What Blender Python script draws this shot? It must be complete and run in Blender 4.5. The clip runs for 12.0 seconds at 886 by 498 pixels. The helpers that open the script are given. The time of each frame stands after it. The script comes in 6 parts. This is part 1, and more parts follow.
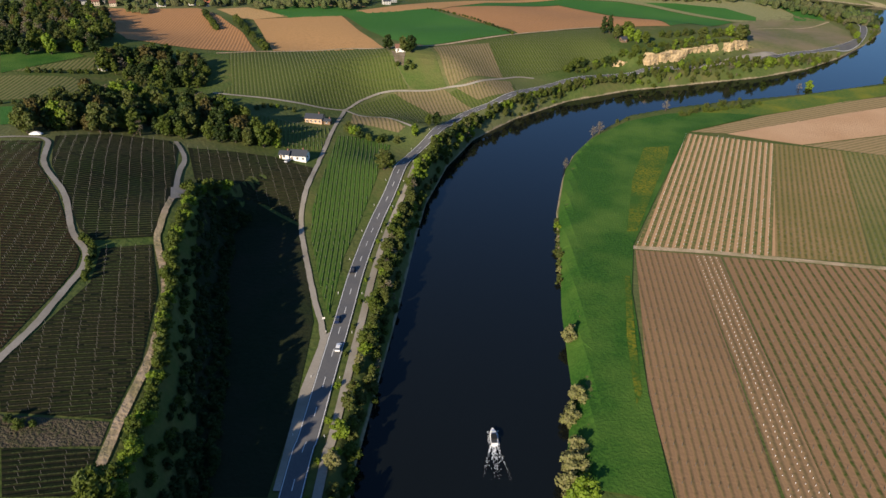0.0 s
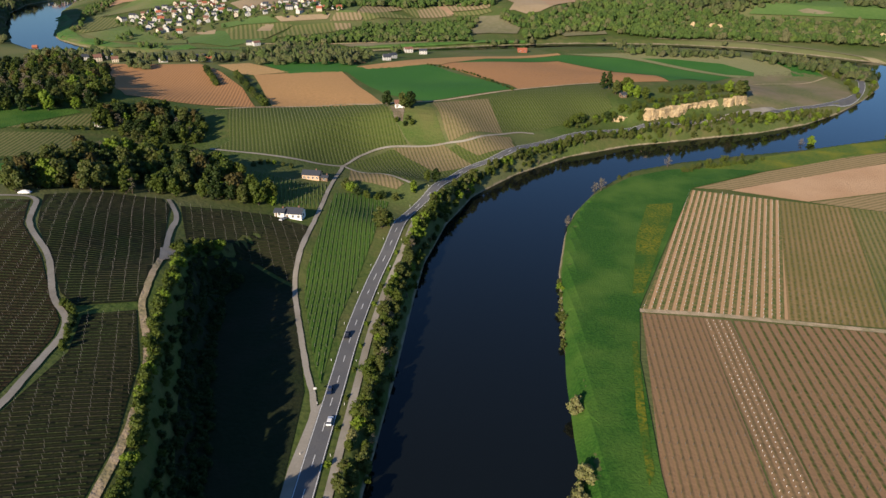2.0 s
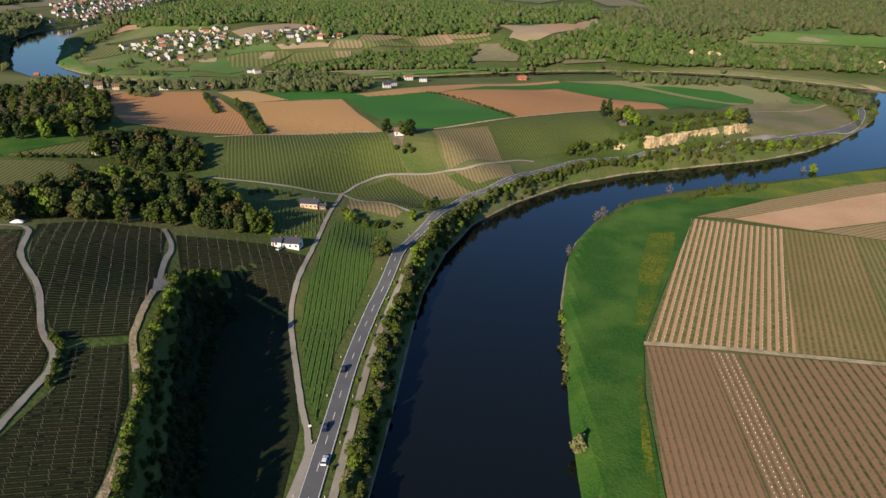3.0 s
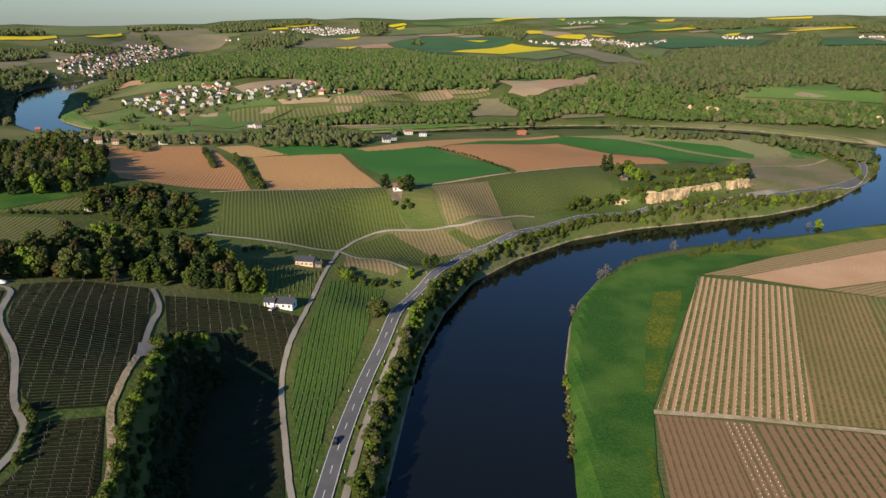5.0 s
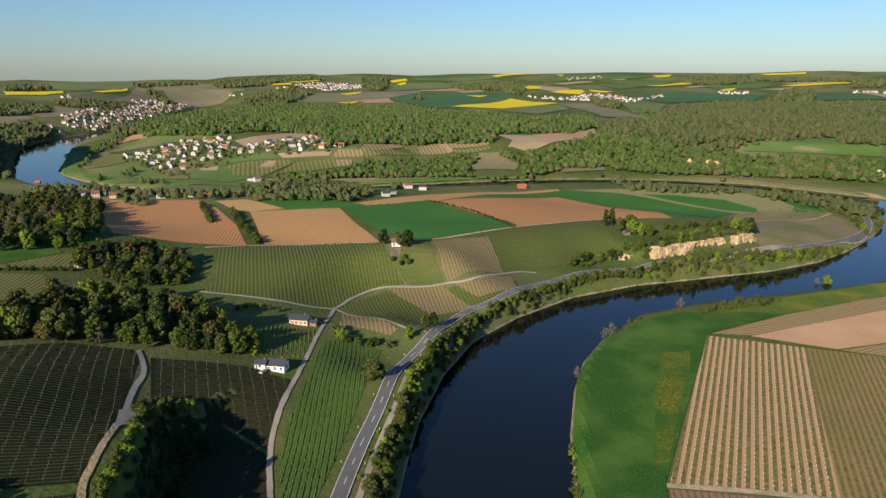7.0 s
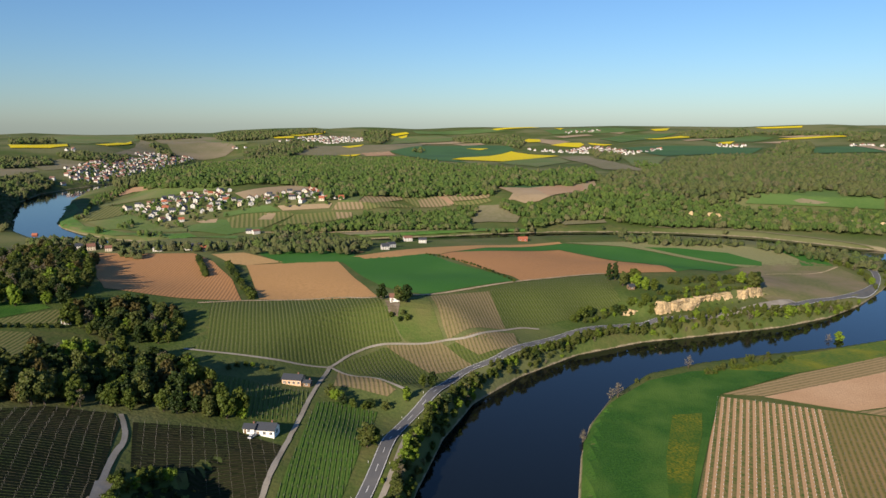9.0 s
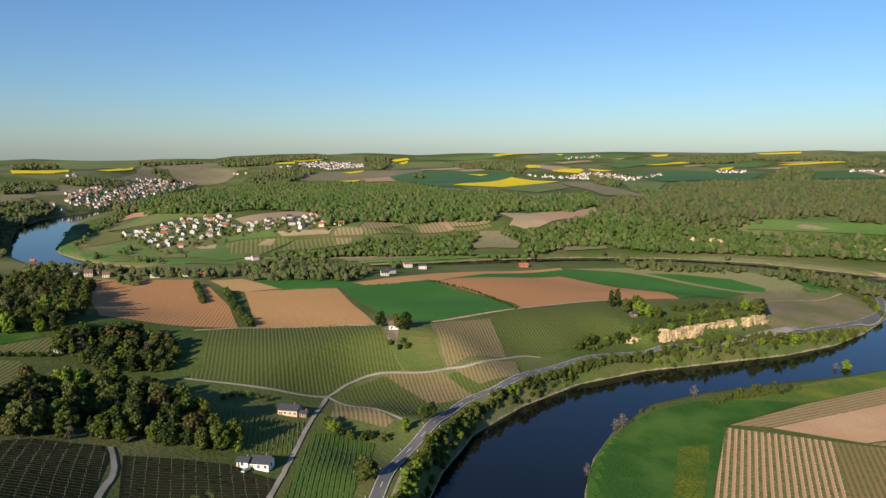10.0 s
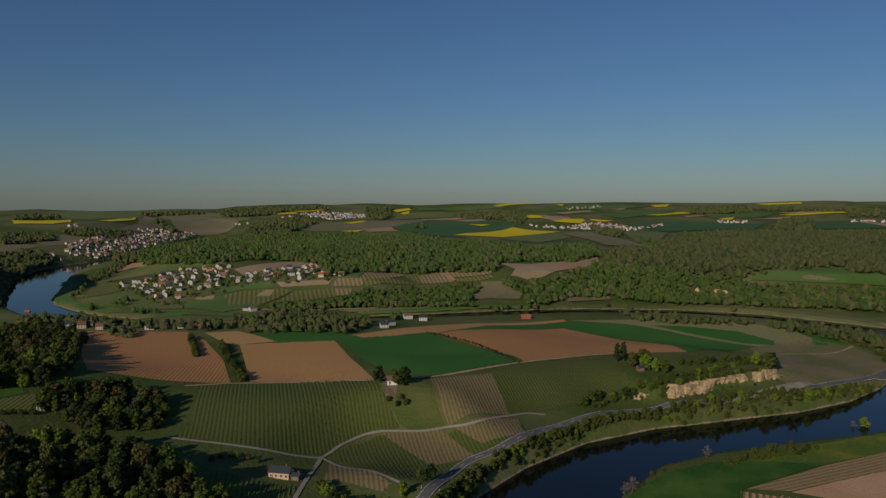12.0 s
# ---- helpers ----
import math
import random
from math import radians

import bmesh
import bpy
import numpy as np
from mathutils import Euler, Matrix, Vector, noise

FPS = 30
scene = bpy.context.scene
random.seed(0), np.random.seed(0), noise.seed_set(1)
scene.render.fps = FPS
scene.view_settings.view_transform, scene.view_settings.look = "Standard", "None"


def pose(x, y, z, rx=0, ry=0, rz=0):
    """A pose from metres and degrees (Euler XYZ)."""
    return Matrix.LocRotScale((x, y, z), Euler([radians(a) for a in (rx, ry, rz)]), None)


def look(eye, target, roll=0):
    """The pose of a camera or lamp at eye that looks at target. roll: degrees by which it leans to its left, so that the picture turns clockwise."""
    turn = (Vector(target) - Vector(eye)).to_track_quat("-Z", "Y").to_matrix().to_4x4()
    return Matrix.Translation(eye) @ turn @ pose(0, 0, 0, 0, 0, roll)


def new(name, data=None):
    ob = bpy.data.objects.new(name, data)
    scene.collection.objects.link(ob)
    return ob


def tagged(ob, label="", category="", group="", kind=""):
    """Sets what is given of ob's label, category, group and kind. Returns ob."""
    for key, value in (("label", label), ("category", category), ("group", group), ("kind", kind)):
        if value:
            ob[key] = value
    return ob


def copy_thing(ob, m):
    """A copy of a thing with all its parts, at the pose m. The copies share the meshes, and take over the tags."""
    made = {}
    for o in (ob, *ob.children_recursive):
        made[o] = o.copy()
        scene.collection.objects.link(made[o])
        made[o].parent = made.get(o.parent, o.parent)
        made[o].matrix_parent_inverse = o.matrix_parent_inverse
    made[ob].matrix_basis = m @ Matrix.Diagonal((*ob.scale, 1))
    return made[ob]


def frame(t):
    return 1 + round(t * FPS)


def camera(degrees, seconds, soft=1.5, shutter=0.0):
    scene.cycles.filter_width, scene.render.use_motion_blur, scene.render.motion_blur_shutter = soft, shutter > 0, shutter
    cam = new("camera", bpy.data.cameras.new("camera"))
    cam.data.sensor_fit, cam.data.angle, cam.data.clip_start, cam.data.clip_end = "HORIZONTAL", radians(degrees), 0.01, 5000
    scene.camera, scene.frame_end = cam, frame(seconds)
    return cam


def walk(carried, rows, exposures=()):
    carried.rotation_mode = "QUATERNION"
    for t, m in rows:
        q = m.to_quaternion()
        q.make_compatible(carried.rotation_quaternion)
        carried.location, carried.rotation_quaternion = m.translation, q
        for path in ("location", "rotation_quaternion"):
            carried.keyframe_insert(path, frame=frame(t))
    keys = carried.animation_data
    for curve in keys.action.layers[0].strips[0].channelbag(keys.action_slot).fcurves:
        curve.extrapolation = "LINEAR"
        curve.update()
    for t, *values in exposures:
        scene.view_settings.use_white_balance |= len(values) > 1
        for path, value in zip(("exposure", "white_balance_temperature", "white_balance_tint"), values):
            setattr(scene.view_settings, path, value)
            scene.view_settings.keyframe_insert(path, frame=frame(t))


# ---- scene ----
CAM_SPEED = Vector((0.363, 6.052, -0.083))


def eye_row(t):
    yaw = 0.0386 + t * (0.02437 + t * (-0.002638 + t * 0.0002689))
    pitch = -29.2216 + t * (2.009824 + t * (0.0205512 - t * 0.001062969))
    p = Vector((0, 0, 150)) + CAM_SPEED * t
    return t, pose(p.x, p.y, p.z, 90 + pitch, 0, yaw)


cam = camera(65.64, 12.0)
walk(cam, [eye_row(k * 0.5) for k in range(25)],
     exposures=[(0, 0.56), (11.0, 0.56), (11.2, 0.38), (11.5, -0.05), (11.8, -0.55), (12.0, -0.9)])

# ---------------------------------------------------------------- light
SUN_AZ, SUN_EL = radians(212), radians(23)          # compass direction of the sun, clockwise from +y
world = bpy.data.worlds.new("sky")
scene.world = world
world.use_nodes = True
wn = world.node_tree
sky = wn.nodes.new("ShaderNodeTexSky")
sky.sky_type, sky.sun_disc = "NISHITA", False
sky.sun_elevation, sky.sun_rotation = SUN_EL, SUN_AZ
sky.altitude, sky.air_density, sky.dust_density, sky.ozone_density = 2000, 1.5, 1.5, 5.0
back = wn.nodes["Background"]
back.inputs["Strength"].default_value = 0.064
tint = wn.nodes.new("ShaderNodeMix")
tint.data_type, tint.blend_type = "RGBA", "MULTIPLY"
tint.inputs[0].default_value = 1.0
tint.inputs[7].default_value = (0.90, 1.08, 1.33, 1)          # clear spring air
wn.links.new(sky.outputs[0], tint.inputs[6])
wn.links.new(tint.outputs[2], back.inputs[0])
sun = new("sun", bpy.data.lights.new("sun", "SUN"))
sun.data.energy, sun.data.angle, sun.data.color = 5.0, radians(0.53), (1.0, 0.85, 0.66)
to_sun = Vector((math.sin(SUN_AZ) * math.cos(SUN_EL), math.cos(SUN_AZ) * math.cos(SUN_EL), math.sin(SUN_EL)))
sun.matrix_world = look(to_sun * 900, (0, 0, 0))

# ---------------------------------------------------------------- the lie of the land
# landforms: x, y, height, reach
LEFT_HILL = [(-181, 302, 42, 45), (-124, 208, 29, 35), (-106, 225, 28, 25), (-84, 157, 32, 30), (-136, 335, 13, 30),
    # (-76, 10) is an unseen rise, added to shade the valley road
    (-117, 274, 18, 20), (-98, 294, 8, 18), (-150, 100, 40, 60), (-80, 60, 23, 50), (-76, 10, 62, 30), (-260, 250, 47, 80),
    (-300, 420, 41, 90), (-160, 400, 16, 40), (-220, 360, 31, 45), (-150, 440, 15, 40), (-500, 0, 48, 300)]
VALLEY = [(-76, 342, 7, 25), (-78, 404, 8, 20), (-62, 438, 3, 18), (-40, 464, 2, 18), (-50, 205, 2, 30),
    (-45, 300, 2, 20), (-40, 130, 2, 40), (66, 518, 2, 25), (0, 440, 2, 20), (-30, 370, 2, 15), (120, 545, 2, 20),
    (0, -500, 2, 300), (-20, 480, 6, 15), (200, 572, 4, 18)]
SPUR = [(-46, 532, 26, 25), (-130, 543, 20, 35), (-151, 508, 30, 30), (-173, 638, 25, 60), (-28, 519, 36, 15),
    (-214, 655, 22, 60), (20, 560, 31, 40), (100, 600, 26, 40), (136, 856, 7, 70), (-26, 863, 12, 60),
    (-306, 778, 17, 70), (200, 640, 23, 40), (260, 640, 20, 30), (406, 689, 5, 40), (330, 760, 6, 60),
    (330, 640, 9, 30), (0, 700, 22, 80), (-30, 560, 28, 25)]
PLAIN = [(85, 266, 2, 80), (200, 150, 2, 120), (271, 505, 4, 60), (200, 350, 2, 100), (500, 400, 4, 200),
    (900, 700, 4, 200)]
BEND = [(-560, 1180, 5, 50), (-500, 1110, 4, 45), (-620, 1250, 5, 45), (-480, 1230, 13, 50), (-400, 925, 4, 45), (-690, 1420, 8, 50)]
BEYOND = [(-389, 1049, 2, 60), (-405, 1133, 28, 60), (-196, 1188, 36, 60), (-150, 1230, 31, 100), (0, 1060, 4, 60),
    (300, 1060, 2, 60), (550, 950, 2, 80), (300, 1200, 35, 100), (329, 1554, 46, 200), (700, 1200, 46, 200),
    # (-960, 970) is an out-of-view hill, added to throw shade on the wooded bank
    (-300, 1500, 47, 200), (-600, 2000, 30, 300), (-690, 1010, 30, 45), (-755, 1110, 34, 45), (-815, 1240, 37, 45), (-868, 1410, 40, 45), (-905, 1540, 36, 50), (-1000, 1300, 38, 110), (-960, 970, 190, 105), (-560, 930, 4, 70),
    (-1382, 3110, 64, 300), (250, 2700, 31, 400), (1500, 2500, 60, 500), (-640, 1330, 2, 60), (900, 1900, 51, 300)]
SKYLINE = [(-3000, 4000, 100, 600), (-1300, 4650, 106, 500), (-600, 4750, 156, 400), (100, 4800, 153, 500),
    (1500, 4600, 170, 600), (3000, 3900, 160, 700), (-2000, 3000, 86, 500), (0, 3700, 63, 400), (1200, 3700, 73, 500)]
HILLS = np.array(LEFT_HILL + VALLEY + SPUR + PLAIN + BEND + BEYOND + SKYLINE, float)
# crest of the far plateau: bearing in degrees, height
CREST = [(-38.7, 97), (-32.5, 93), (-30.5, 101), (-27.3, 86), (-21.5, 90), (-18.6, 93), (-16.9, 114), (-13.0, 125), (-10.5, 132), (-9.4, 117), (-6.7, 124), (-2.5, 113), (3.1, 128), (10.0, 136), (13.5, 143), (22.7, 136), (26.6, 150), (28.4, 150), (30.2, 134), (32.5, 141), (39.5, 138)]

RIVER_NEAR = [(2, -700, 32), (3, 0, 31), (5, 140, 29), (11, 180, 31), (14, 216, 30.5), (18, 260, 31), (23, 310, 32), (33, 355, 32), (46, 392, 31),
         (70, 430, 28), (105, 467, 25), (150, 491, 25), (205, 510, 24), (262, 527, 25), (320, 552, 29), (375, 588, 36),
         (430, 640, 38), (480, 710, 32), (510, 790, 22)]
RIVER_LOOP = [(512, 840, 28), (465, 892, 26), (408, 950, 23), (330, 985, 21), (242, 996, 20),
         (168, 996, 20), (50, 971, 22), (-22, 955, 17), (-120, 930, 18), (-240, 905, 20), (-370, 896, 26), (-455, 922, 30), (-528, 976, 28), (-583, 1030, 28), (-622, 1084, 28),
         (-682, 1200, 38), (-730, 1290, 40), (-785, 1400, 44), (-840, 1560, 44), (-848, 1690, 34), (-830, 1850, 26), (-880, 2250, 24),
         (-950, 2850, 32)]
RIVER = RIVER_NEAR + RIVER_LOOP
EDGE = [(-60, -60), (-72, 60), (-77, 140), (-85, 175), (-96, 215), (-103, 250), (-108, 276), (-100, 290)]
QUARRY = [(142, 546), (172, 556), (205, 574), (245, 592), (268, 612)]


def sstep(a, b, v):
    u = np.clip((v - a) / (b - a), 0, 1)
    return u * u * (3 - 2 * u)


def along(line, x, y):
    """Distance to a line of points, the side (left positive) and the share of its length."""
    best, side, share = np.full(x.shape, 1e9), np.zeros(x.shape), np.zeros(x.shape)
    n = len(line) - 1
    for i in range(n):
        (ax, ay), (bx, by) = line[i][:2], line[i + 1][:2]
        dx, dy = bx - ax, by - ay
        u = np.clip(((x - ax) * dx + (y - ay) * dy) / (dx * dx + dy * dy), 0, 1)
        px, py = x - ax - u * dx, y - ay - u * dy
        d = np.hypot(px, py)
        near = d < best
        best = np.where(near, d, best)
        side = np.where(near, np.sign(dx * py - dy * px), side)
        share = np.where(near, i + u, share)
    return best, side, share


def shore(x, y):
    """Distance from the water's edge, negative in the river."""
    d, _, s = along(RIVER, x, y)
    return d - np.interp(s, np.arange(len(RIVER)), [p[2] for p in RIVER])


def height(x, y):
    x, y = np.broadcast_arrays(np.asarray(x, float), np.asarray(y, float))
    top, low = np.zeros(x.shape), np.full(x.shape, 1e-9)
    for hx, hy, hz, reach in HILLS:
        q = ((x - hx) ** 2 + (y - hy) ** 2) / reach ** 2
        w = np.exp(-q / 2) + 0.0006 / (1 + q * q)
        top, low = top + w * hz, low + w
    land = top / low
    # the bluff above the valley road
    d, s, _ = along(EDGE, x, y)
    drop = (1 - sstep(-11, 2, d * s)) * (1 - sstep(275, 318, y)) * sstep(-400, 40, x + 420)
    land = land - drop * np.clip(land - 5.5, 0, 99)
    # the quarry face
    d, s, u = along(QUARRY, x, y)
    ends = sstep(0.0, 0.5, u) * (1 - sstep(3.6, 4.0, u))
    near = np.exp(-(d / 34) ** 2) * ends
    rim = 11 + 9 * sstep(-2.5, 2.5, d * s)
    land = land * (1 - near) + rim * near
    roll = 0.5 * np.sin(x / 37 + 1.3 * np.sin(y / 61)) * np.sin(y / 43 + np.sin(x / 71)) * sstep(20, 120, np.hypot(x, y) / 5)
    b = shore(x, y)
    land = land + roll
    # the far crest that closes the view
    far = np.hypot(x, y)
    crest = np.interp(np.degrees(np.arctan2(x, y)), [c[0] for c in CREST], [c[1] for c in CREST])
    land = land + (crest - land) * sstep(3950, 4760, far)
    land = land + sstep(2000, 3200, far) * (1 - sstep(4300, 4760, far)) * 7 * np.sin(x / 190 + np.sin(y / 310)) * np.sin(y / 170 + 1.4 * np.sin(x / 260))
    # the valley sides farther up the river
    wood_side = (x < -600) & (x * 0.87 + y * 0.5 < -60 - 0.02 * y) & (y < 1700)
    grade = np.where(wood_side, 0.75, 0.10 + 0.12 * sstep(1040, 1160, y))
    reach = 3 + np.clip(b, 0, 4000) * grade + 60 * (1 - sstep(825, 880, y + 150 * sstep(250, 400, x)))
    land = np.maximum(np.minimum(land, reach), 2.2)
    return -3 + (land + 3) * sstep(-3, 7, b)


# ---------------------------------------------------------------- materials


def shader(name, rough=0.9, spec=0.2):
    m = bpy.data.materials.new(name)
    m.use_nodes = True
    nt = m.node_tree
    b = nt.nodes["Principled BSDF"]
    b.inputs["Roughness"].default_value = rough
    b.inputs["Specular IOR Level"].default_value = spec
    return m, nt, b


def node(nt, kind, **props):
    n = nt.nodes.new("ShaderNode" + kind)
    for k, v in props.items():
        n.inputs[k].default_value = v
    return n


def noise_fac(nt, src, scale, detail=4.0, lo=0.35, hi=0.65):
    n = node(nt, "TexNoise", Scale=scale, Detail=detail)
    nt.links.new(src, n.inputs["Vector"])
    r = node(nt, "MapRange")
    r.inputs[1].default_value, r.inputs[2].default_value = lo, hi
    nt.links.new(n.outputs["Fac"], r.inputs[0])
    return r.outputs[0]


def mix(nt, fac, a, b):
    n = nt.nodes.new("ShaderNodeMix")
    n.data_type = "RGBA"
    for sock, v in ((n.inputs[0], fac), (n.inputs[6], a), (n.inputs[7], b)):
        if isinstance(v, bpy.types.NodeSocket):
            nt.links.new(v, sock)
        elif isinstance(v, tuple):
            sock.default_value = (*v, 1)
        else:
            sock.default_value = v
    return n.outputs[2]


def maths(nt, op, a, b=0.0):
    n = nt.nodes.new("ShaderNodeMath")
    n.operation = op
    for i, v in enumerate((a, b)):
        if isinstance(v, bpy.types.NodeSocket):
            nt.links.new(v, n.inputs[i])
        else:
            n.inputs[i].default_value = v
    return n.outputs[0]


def bumped(nt, b, fac, strength, dist):
    n = node(nt, "Bump", Strength=strength, Distance=dist)
    nt.links.new(fac, n.inputs["Height"])
    nt.links.new(n.outputs[0], b.inputs["Normal"])


def place_of(nt):
    return nt.nodes.new("ShaderNodeNewGeometry").outputs["Position"]


def mottled(name, a, b, c, fine=1.2, broad=0.03, rough=0.9, bump=0.5, dist=0.3, spec=0.15):
    """Two colours mixed finely, a third in broad stains."""
    m, nt, bs = shader(name, rough, spec)
    pos = place_of(nt)
    f1 = noise_fac(nt, pos, fine, 6)
    f2 = noise_fac(nt, pos, broad, 5, 0.42, 0.68)
    col = mix(nt, f2, mix(nt, f1, a, b), c)
    nt.links.new(col, bs.inputs["Base Color"])
    bumped(nt, bs, f1, bump, dist)
    return m


def striped(name, soil, soil2, green, angle, gap, share=0.5, soft=0.12, patch=0.0, fine=0.9, wobble=0.12, broad=0.02, speck=0.35):
    """A field in rows: soil with green strips, angle in degrees from +x, gap in metres."""
    m, nt, bs = shader(name, 0.95, 0.1)
    pos = place_of(nt)
    rot = node(nt, "Mapping")
    rot.inputs["Rotation"].default_value = (0, 0, -radians(angle))
    nt.links.new(pos, rot.inputs["Vector"])
    sep = nt.nodes.new("ShaderNodeSeparateXYZ")
    nt.links.new(rot.outputs[0], sep.inputs[0])
    wob = node(nt, "TexNoise", Scale=0.35, Detail=3.0)
    nt.links.new(pos, wob.inputs["Vector"])
    v = maths(nt, "ADD", maths(nt, "DIVIDE", sep.outputs[1], gap), maths(nt, "MULTIPLY", wob.outputs["Fac"], wobble))
    tri = maths(nt, "ABSOLUTE", maths(nt, "SUBTRACT", maths(nt, "FRACT", v), 0.5))
    r = node(nt, "MapRange")
    r.inputs[1].default_value, r.inputs[2].default_value = share / 2 + soft / 2, share / 2 - soft / 2
    nt.links.new(tri, r.inputs[0])
    f1 = noise_fac(nt, pos, fine, 6, 0.3, 0.7)
    f2 = noise_fac(nt, pos, broad, 5, 0.38, 0.66)
    grow = noise_fac(nt, pos, 0.6, 5, 0.5 - speck, 0.5 + speck * 0.4)
    strip = maths(nt, "MULTIPLY", r.outputs[0], grow)
    ground = mix(nt, f2, mix(nt, f1, soil, soil2), mix(nt, patch, mix(nt, f1, soil2, soil), green))
    col = mix(nt, strip, ground, mix(nt, f1, green, tuple(c * 0.6 for c in green)))
    nt.links.new(col, bs.inputs["Base Color"])
    bumped(nt, bs, maths(nt, "ADD", maths(nt, "MULTIPLY", f1, 0.5), r.outputs[0]), 0.5, 0.25)
    return m


def leafy(name, a, b, c, trans=0.25):
    m, nt, bs = shader(name, 0.6, 0.25)
    info = nt.nodes.new("ShaderNodeObjectInfo")
    geo = nt.nodes.new("ShaderNodeNewGeometry")
    col = mix(nt, geo.outputs["Random Per Island"], mix(nt, info.outputs["Random"], a, b), c)
    nt.links.new(col, bs.inputs["Base Color"])
    tr = nt.nodes.new("ShaderNodeBsdfTranslucent")
    nt.links.new(col, tr.inputs["Color"])
    ms = node(nt, "MixShader", Fac=trans)
    nt.links.new(bs.outputs[0], ms.inputs[1])
    nt.links.new(tr.outputs[0], ms.inputs[2])
    nt.links.new(ms.outputs[0], nt.nodes["Material Output"].inputs["Surface"])
    return m


def plain(name, col, rough=0.6, spec=0.3, metal=0.0, vary=0.12, scale=3.0):
    m, nt, bs = shader(name, rough, spec)
    bs.inputs["Metallic"].default_value = metal
    f = noise_fac(nt, place_of(nt), scale, 5, 0.3, 0.7)
    nt.links.new(mix(nt, f, tuple(c * (1 - vary) for c in col), tuple(min(1, c * (1 + vary)) for c in col)), bs.inputs["Base Color"])
    return m


def ground_material():
    """Rough grass, gravel where the water laps."""
    m, nt, bs = shader("rough_grass", 0.95, 0.1)
    pos = place_of(nt)
    f1, f2 = noise_fac(nt, pos, 0.5, 6), noise_fac(nt, pos, 0.02, 5, 0.42, 0.68)
    f3 = noise_fac(nt, pos, 0.12, 4, 0.4, 0.6)
    grass = mix(nt, f2, mix(nt, f1, (0.05, 0.085, 0.018), (0.085, 0.115, 0.028)), mix(nt, f3, (0.13, 0.12, 0.045), (0.08, 0.10, 0.03)))
    wide = noise_fac(nt, pos, 0.0035, 4, 0.47, 0.6)
    grass = mix(nt, maths(nt, "MULTIPLY", wide, 0.75), grass, (0.17, 0.17, 0.075))
    sep = nt.nodes.new("ShaderNodeSeparateXYZ")
    nt.links.new(pos, sep.inputs[0])
    r = node(nt, "MapRange")
    r.inputs[1].default_value, r.inputs[2].default_value = 1.3, 0.5
    nt.links.new(maths(nt, "ADD", sep.outputs[2], maths(nt, "MULTIPLY", f3, 0.6)), r.inputs[0])
    nt.links.new(mix(nt, r.outputs[0], grass, mix(nt, f1, (0.34, 0.28, 0.19), (0.22, 0.18, 0.11))), bs.inputs["Base Color"])
    bumped(nt, bs, f1, 0.5, 0.3)
    return m


M_GRASS = ground_material()
M_MEADOW = mottled("spring_meadow", (0.019, 0.073, 0.008), (0.043, 0.116, 0.014), (0.073, 0.142, 0.021), 1.1, 0.045, bump=0.5, dist=0.2)
M_FLOWERS = mottled("meadow_in_flower", (0.03, 0.09, 0.01), (0.20, 0.18, 0.012), (0.04, 0.10, 0.012), 0.9, 0.06, bump=0.5, dist=0.2)
M_CROP = mottled("winter_wheat", (0.035, 0.125, 0.018), (0.044, 0.144, 0.020), (0.058, 0.163, 0.025), 0.7, 0.012)
M_CROP_FAR = mottled("young_crop", (0.069, 0.132, 0.030), (0.086, 0.149, 0.034), (0.115, 0.172, 0.052), 0.2, 0.006)
M_PLOUGH = striped("ploughed_soil", (0.511, 0.259, 0.107), (0.412, 0.205, 0.086), (0.386, 0.211, 0.088), 100, 2.6, 0.5, 0.4, fine=0.5)
M_HARROW = striped("harrowed_soil", (0.523, 0.302, 0.128), (0.431, 0.238, 0.098), (0.403, 0.239, 0.089), 10, 3.5, 0.4, 0.5, fine=0.4)
M_PALE_SOIL = striped("pale_soil", (0.568, 0.341, 0.150), (0.483, 0.287, 0.123), (0.310, 0.248, 0.088), 75, 3.0, 0.4, 0.4, fine=0.4)
M_RAPE = mottled("oilseed_rape", (0.72, 0.55, 0.005), (0.60, 0.48, 0.01), (0.55, 0.47, 0.02), 0.1, 0.006)
M_ASPHALT = mottled("asphalt", (0.10, 0.10, 0.105), (0.13, 0.13, 0.13), (0.15, 0.145, 0.14), 2.5, 0.08, 0.85, 0.2, 0.02)
M_LANE = mottled("farm_lane_concrete", (0.30, 0.27, 0.22), (0.36, 0.32, 0.26), (0.25, 0.22, 0.17), 1.5, 0.08, 0.9, 0.2, 0.03)
M_TRACK = mottled("dirt_track", (0.42, 0.31, 0.19), (0.50, 0.38, 0.25), (0.27, 0.23, 0.11), 0.8, 0.15, 0.95)
M_PAINT = plain("road_paint", (0.75, 0.75, 0.72), 0.6)
M_BARK = mottled("bark", (0.09, 0.065, 0.045), (0.13, 0.10, 0.07), (0.07, 0.06, 0.05), 4, 0.5)
M_POST = plain("weathered_post", (0.13, 0.12, 0.105), 0.7, vary=0.25)
M_VINE = mottled("budding_vines", (0.035, 0.04, 0.014), (0.05, 0.04, 0.022), (0.03, 0.05, 0.012), 1.2, 0.05)
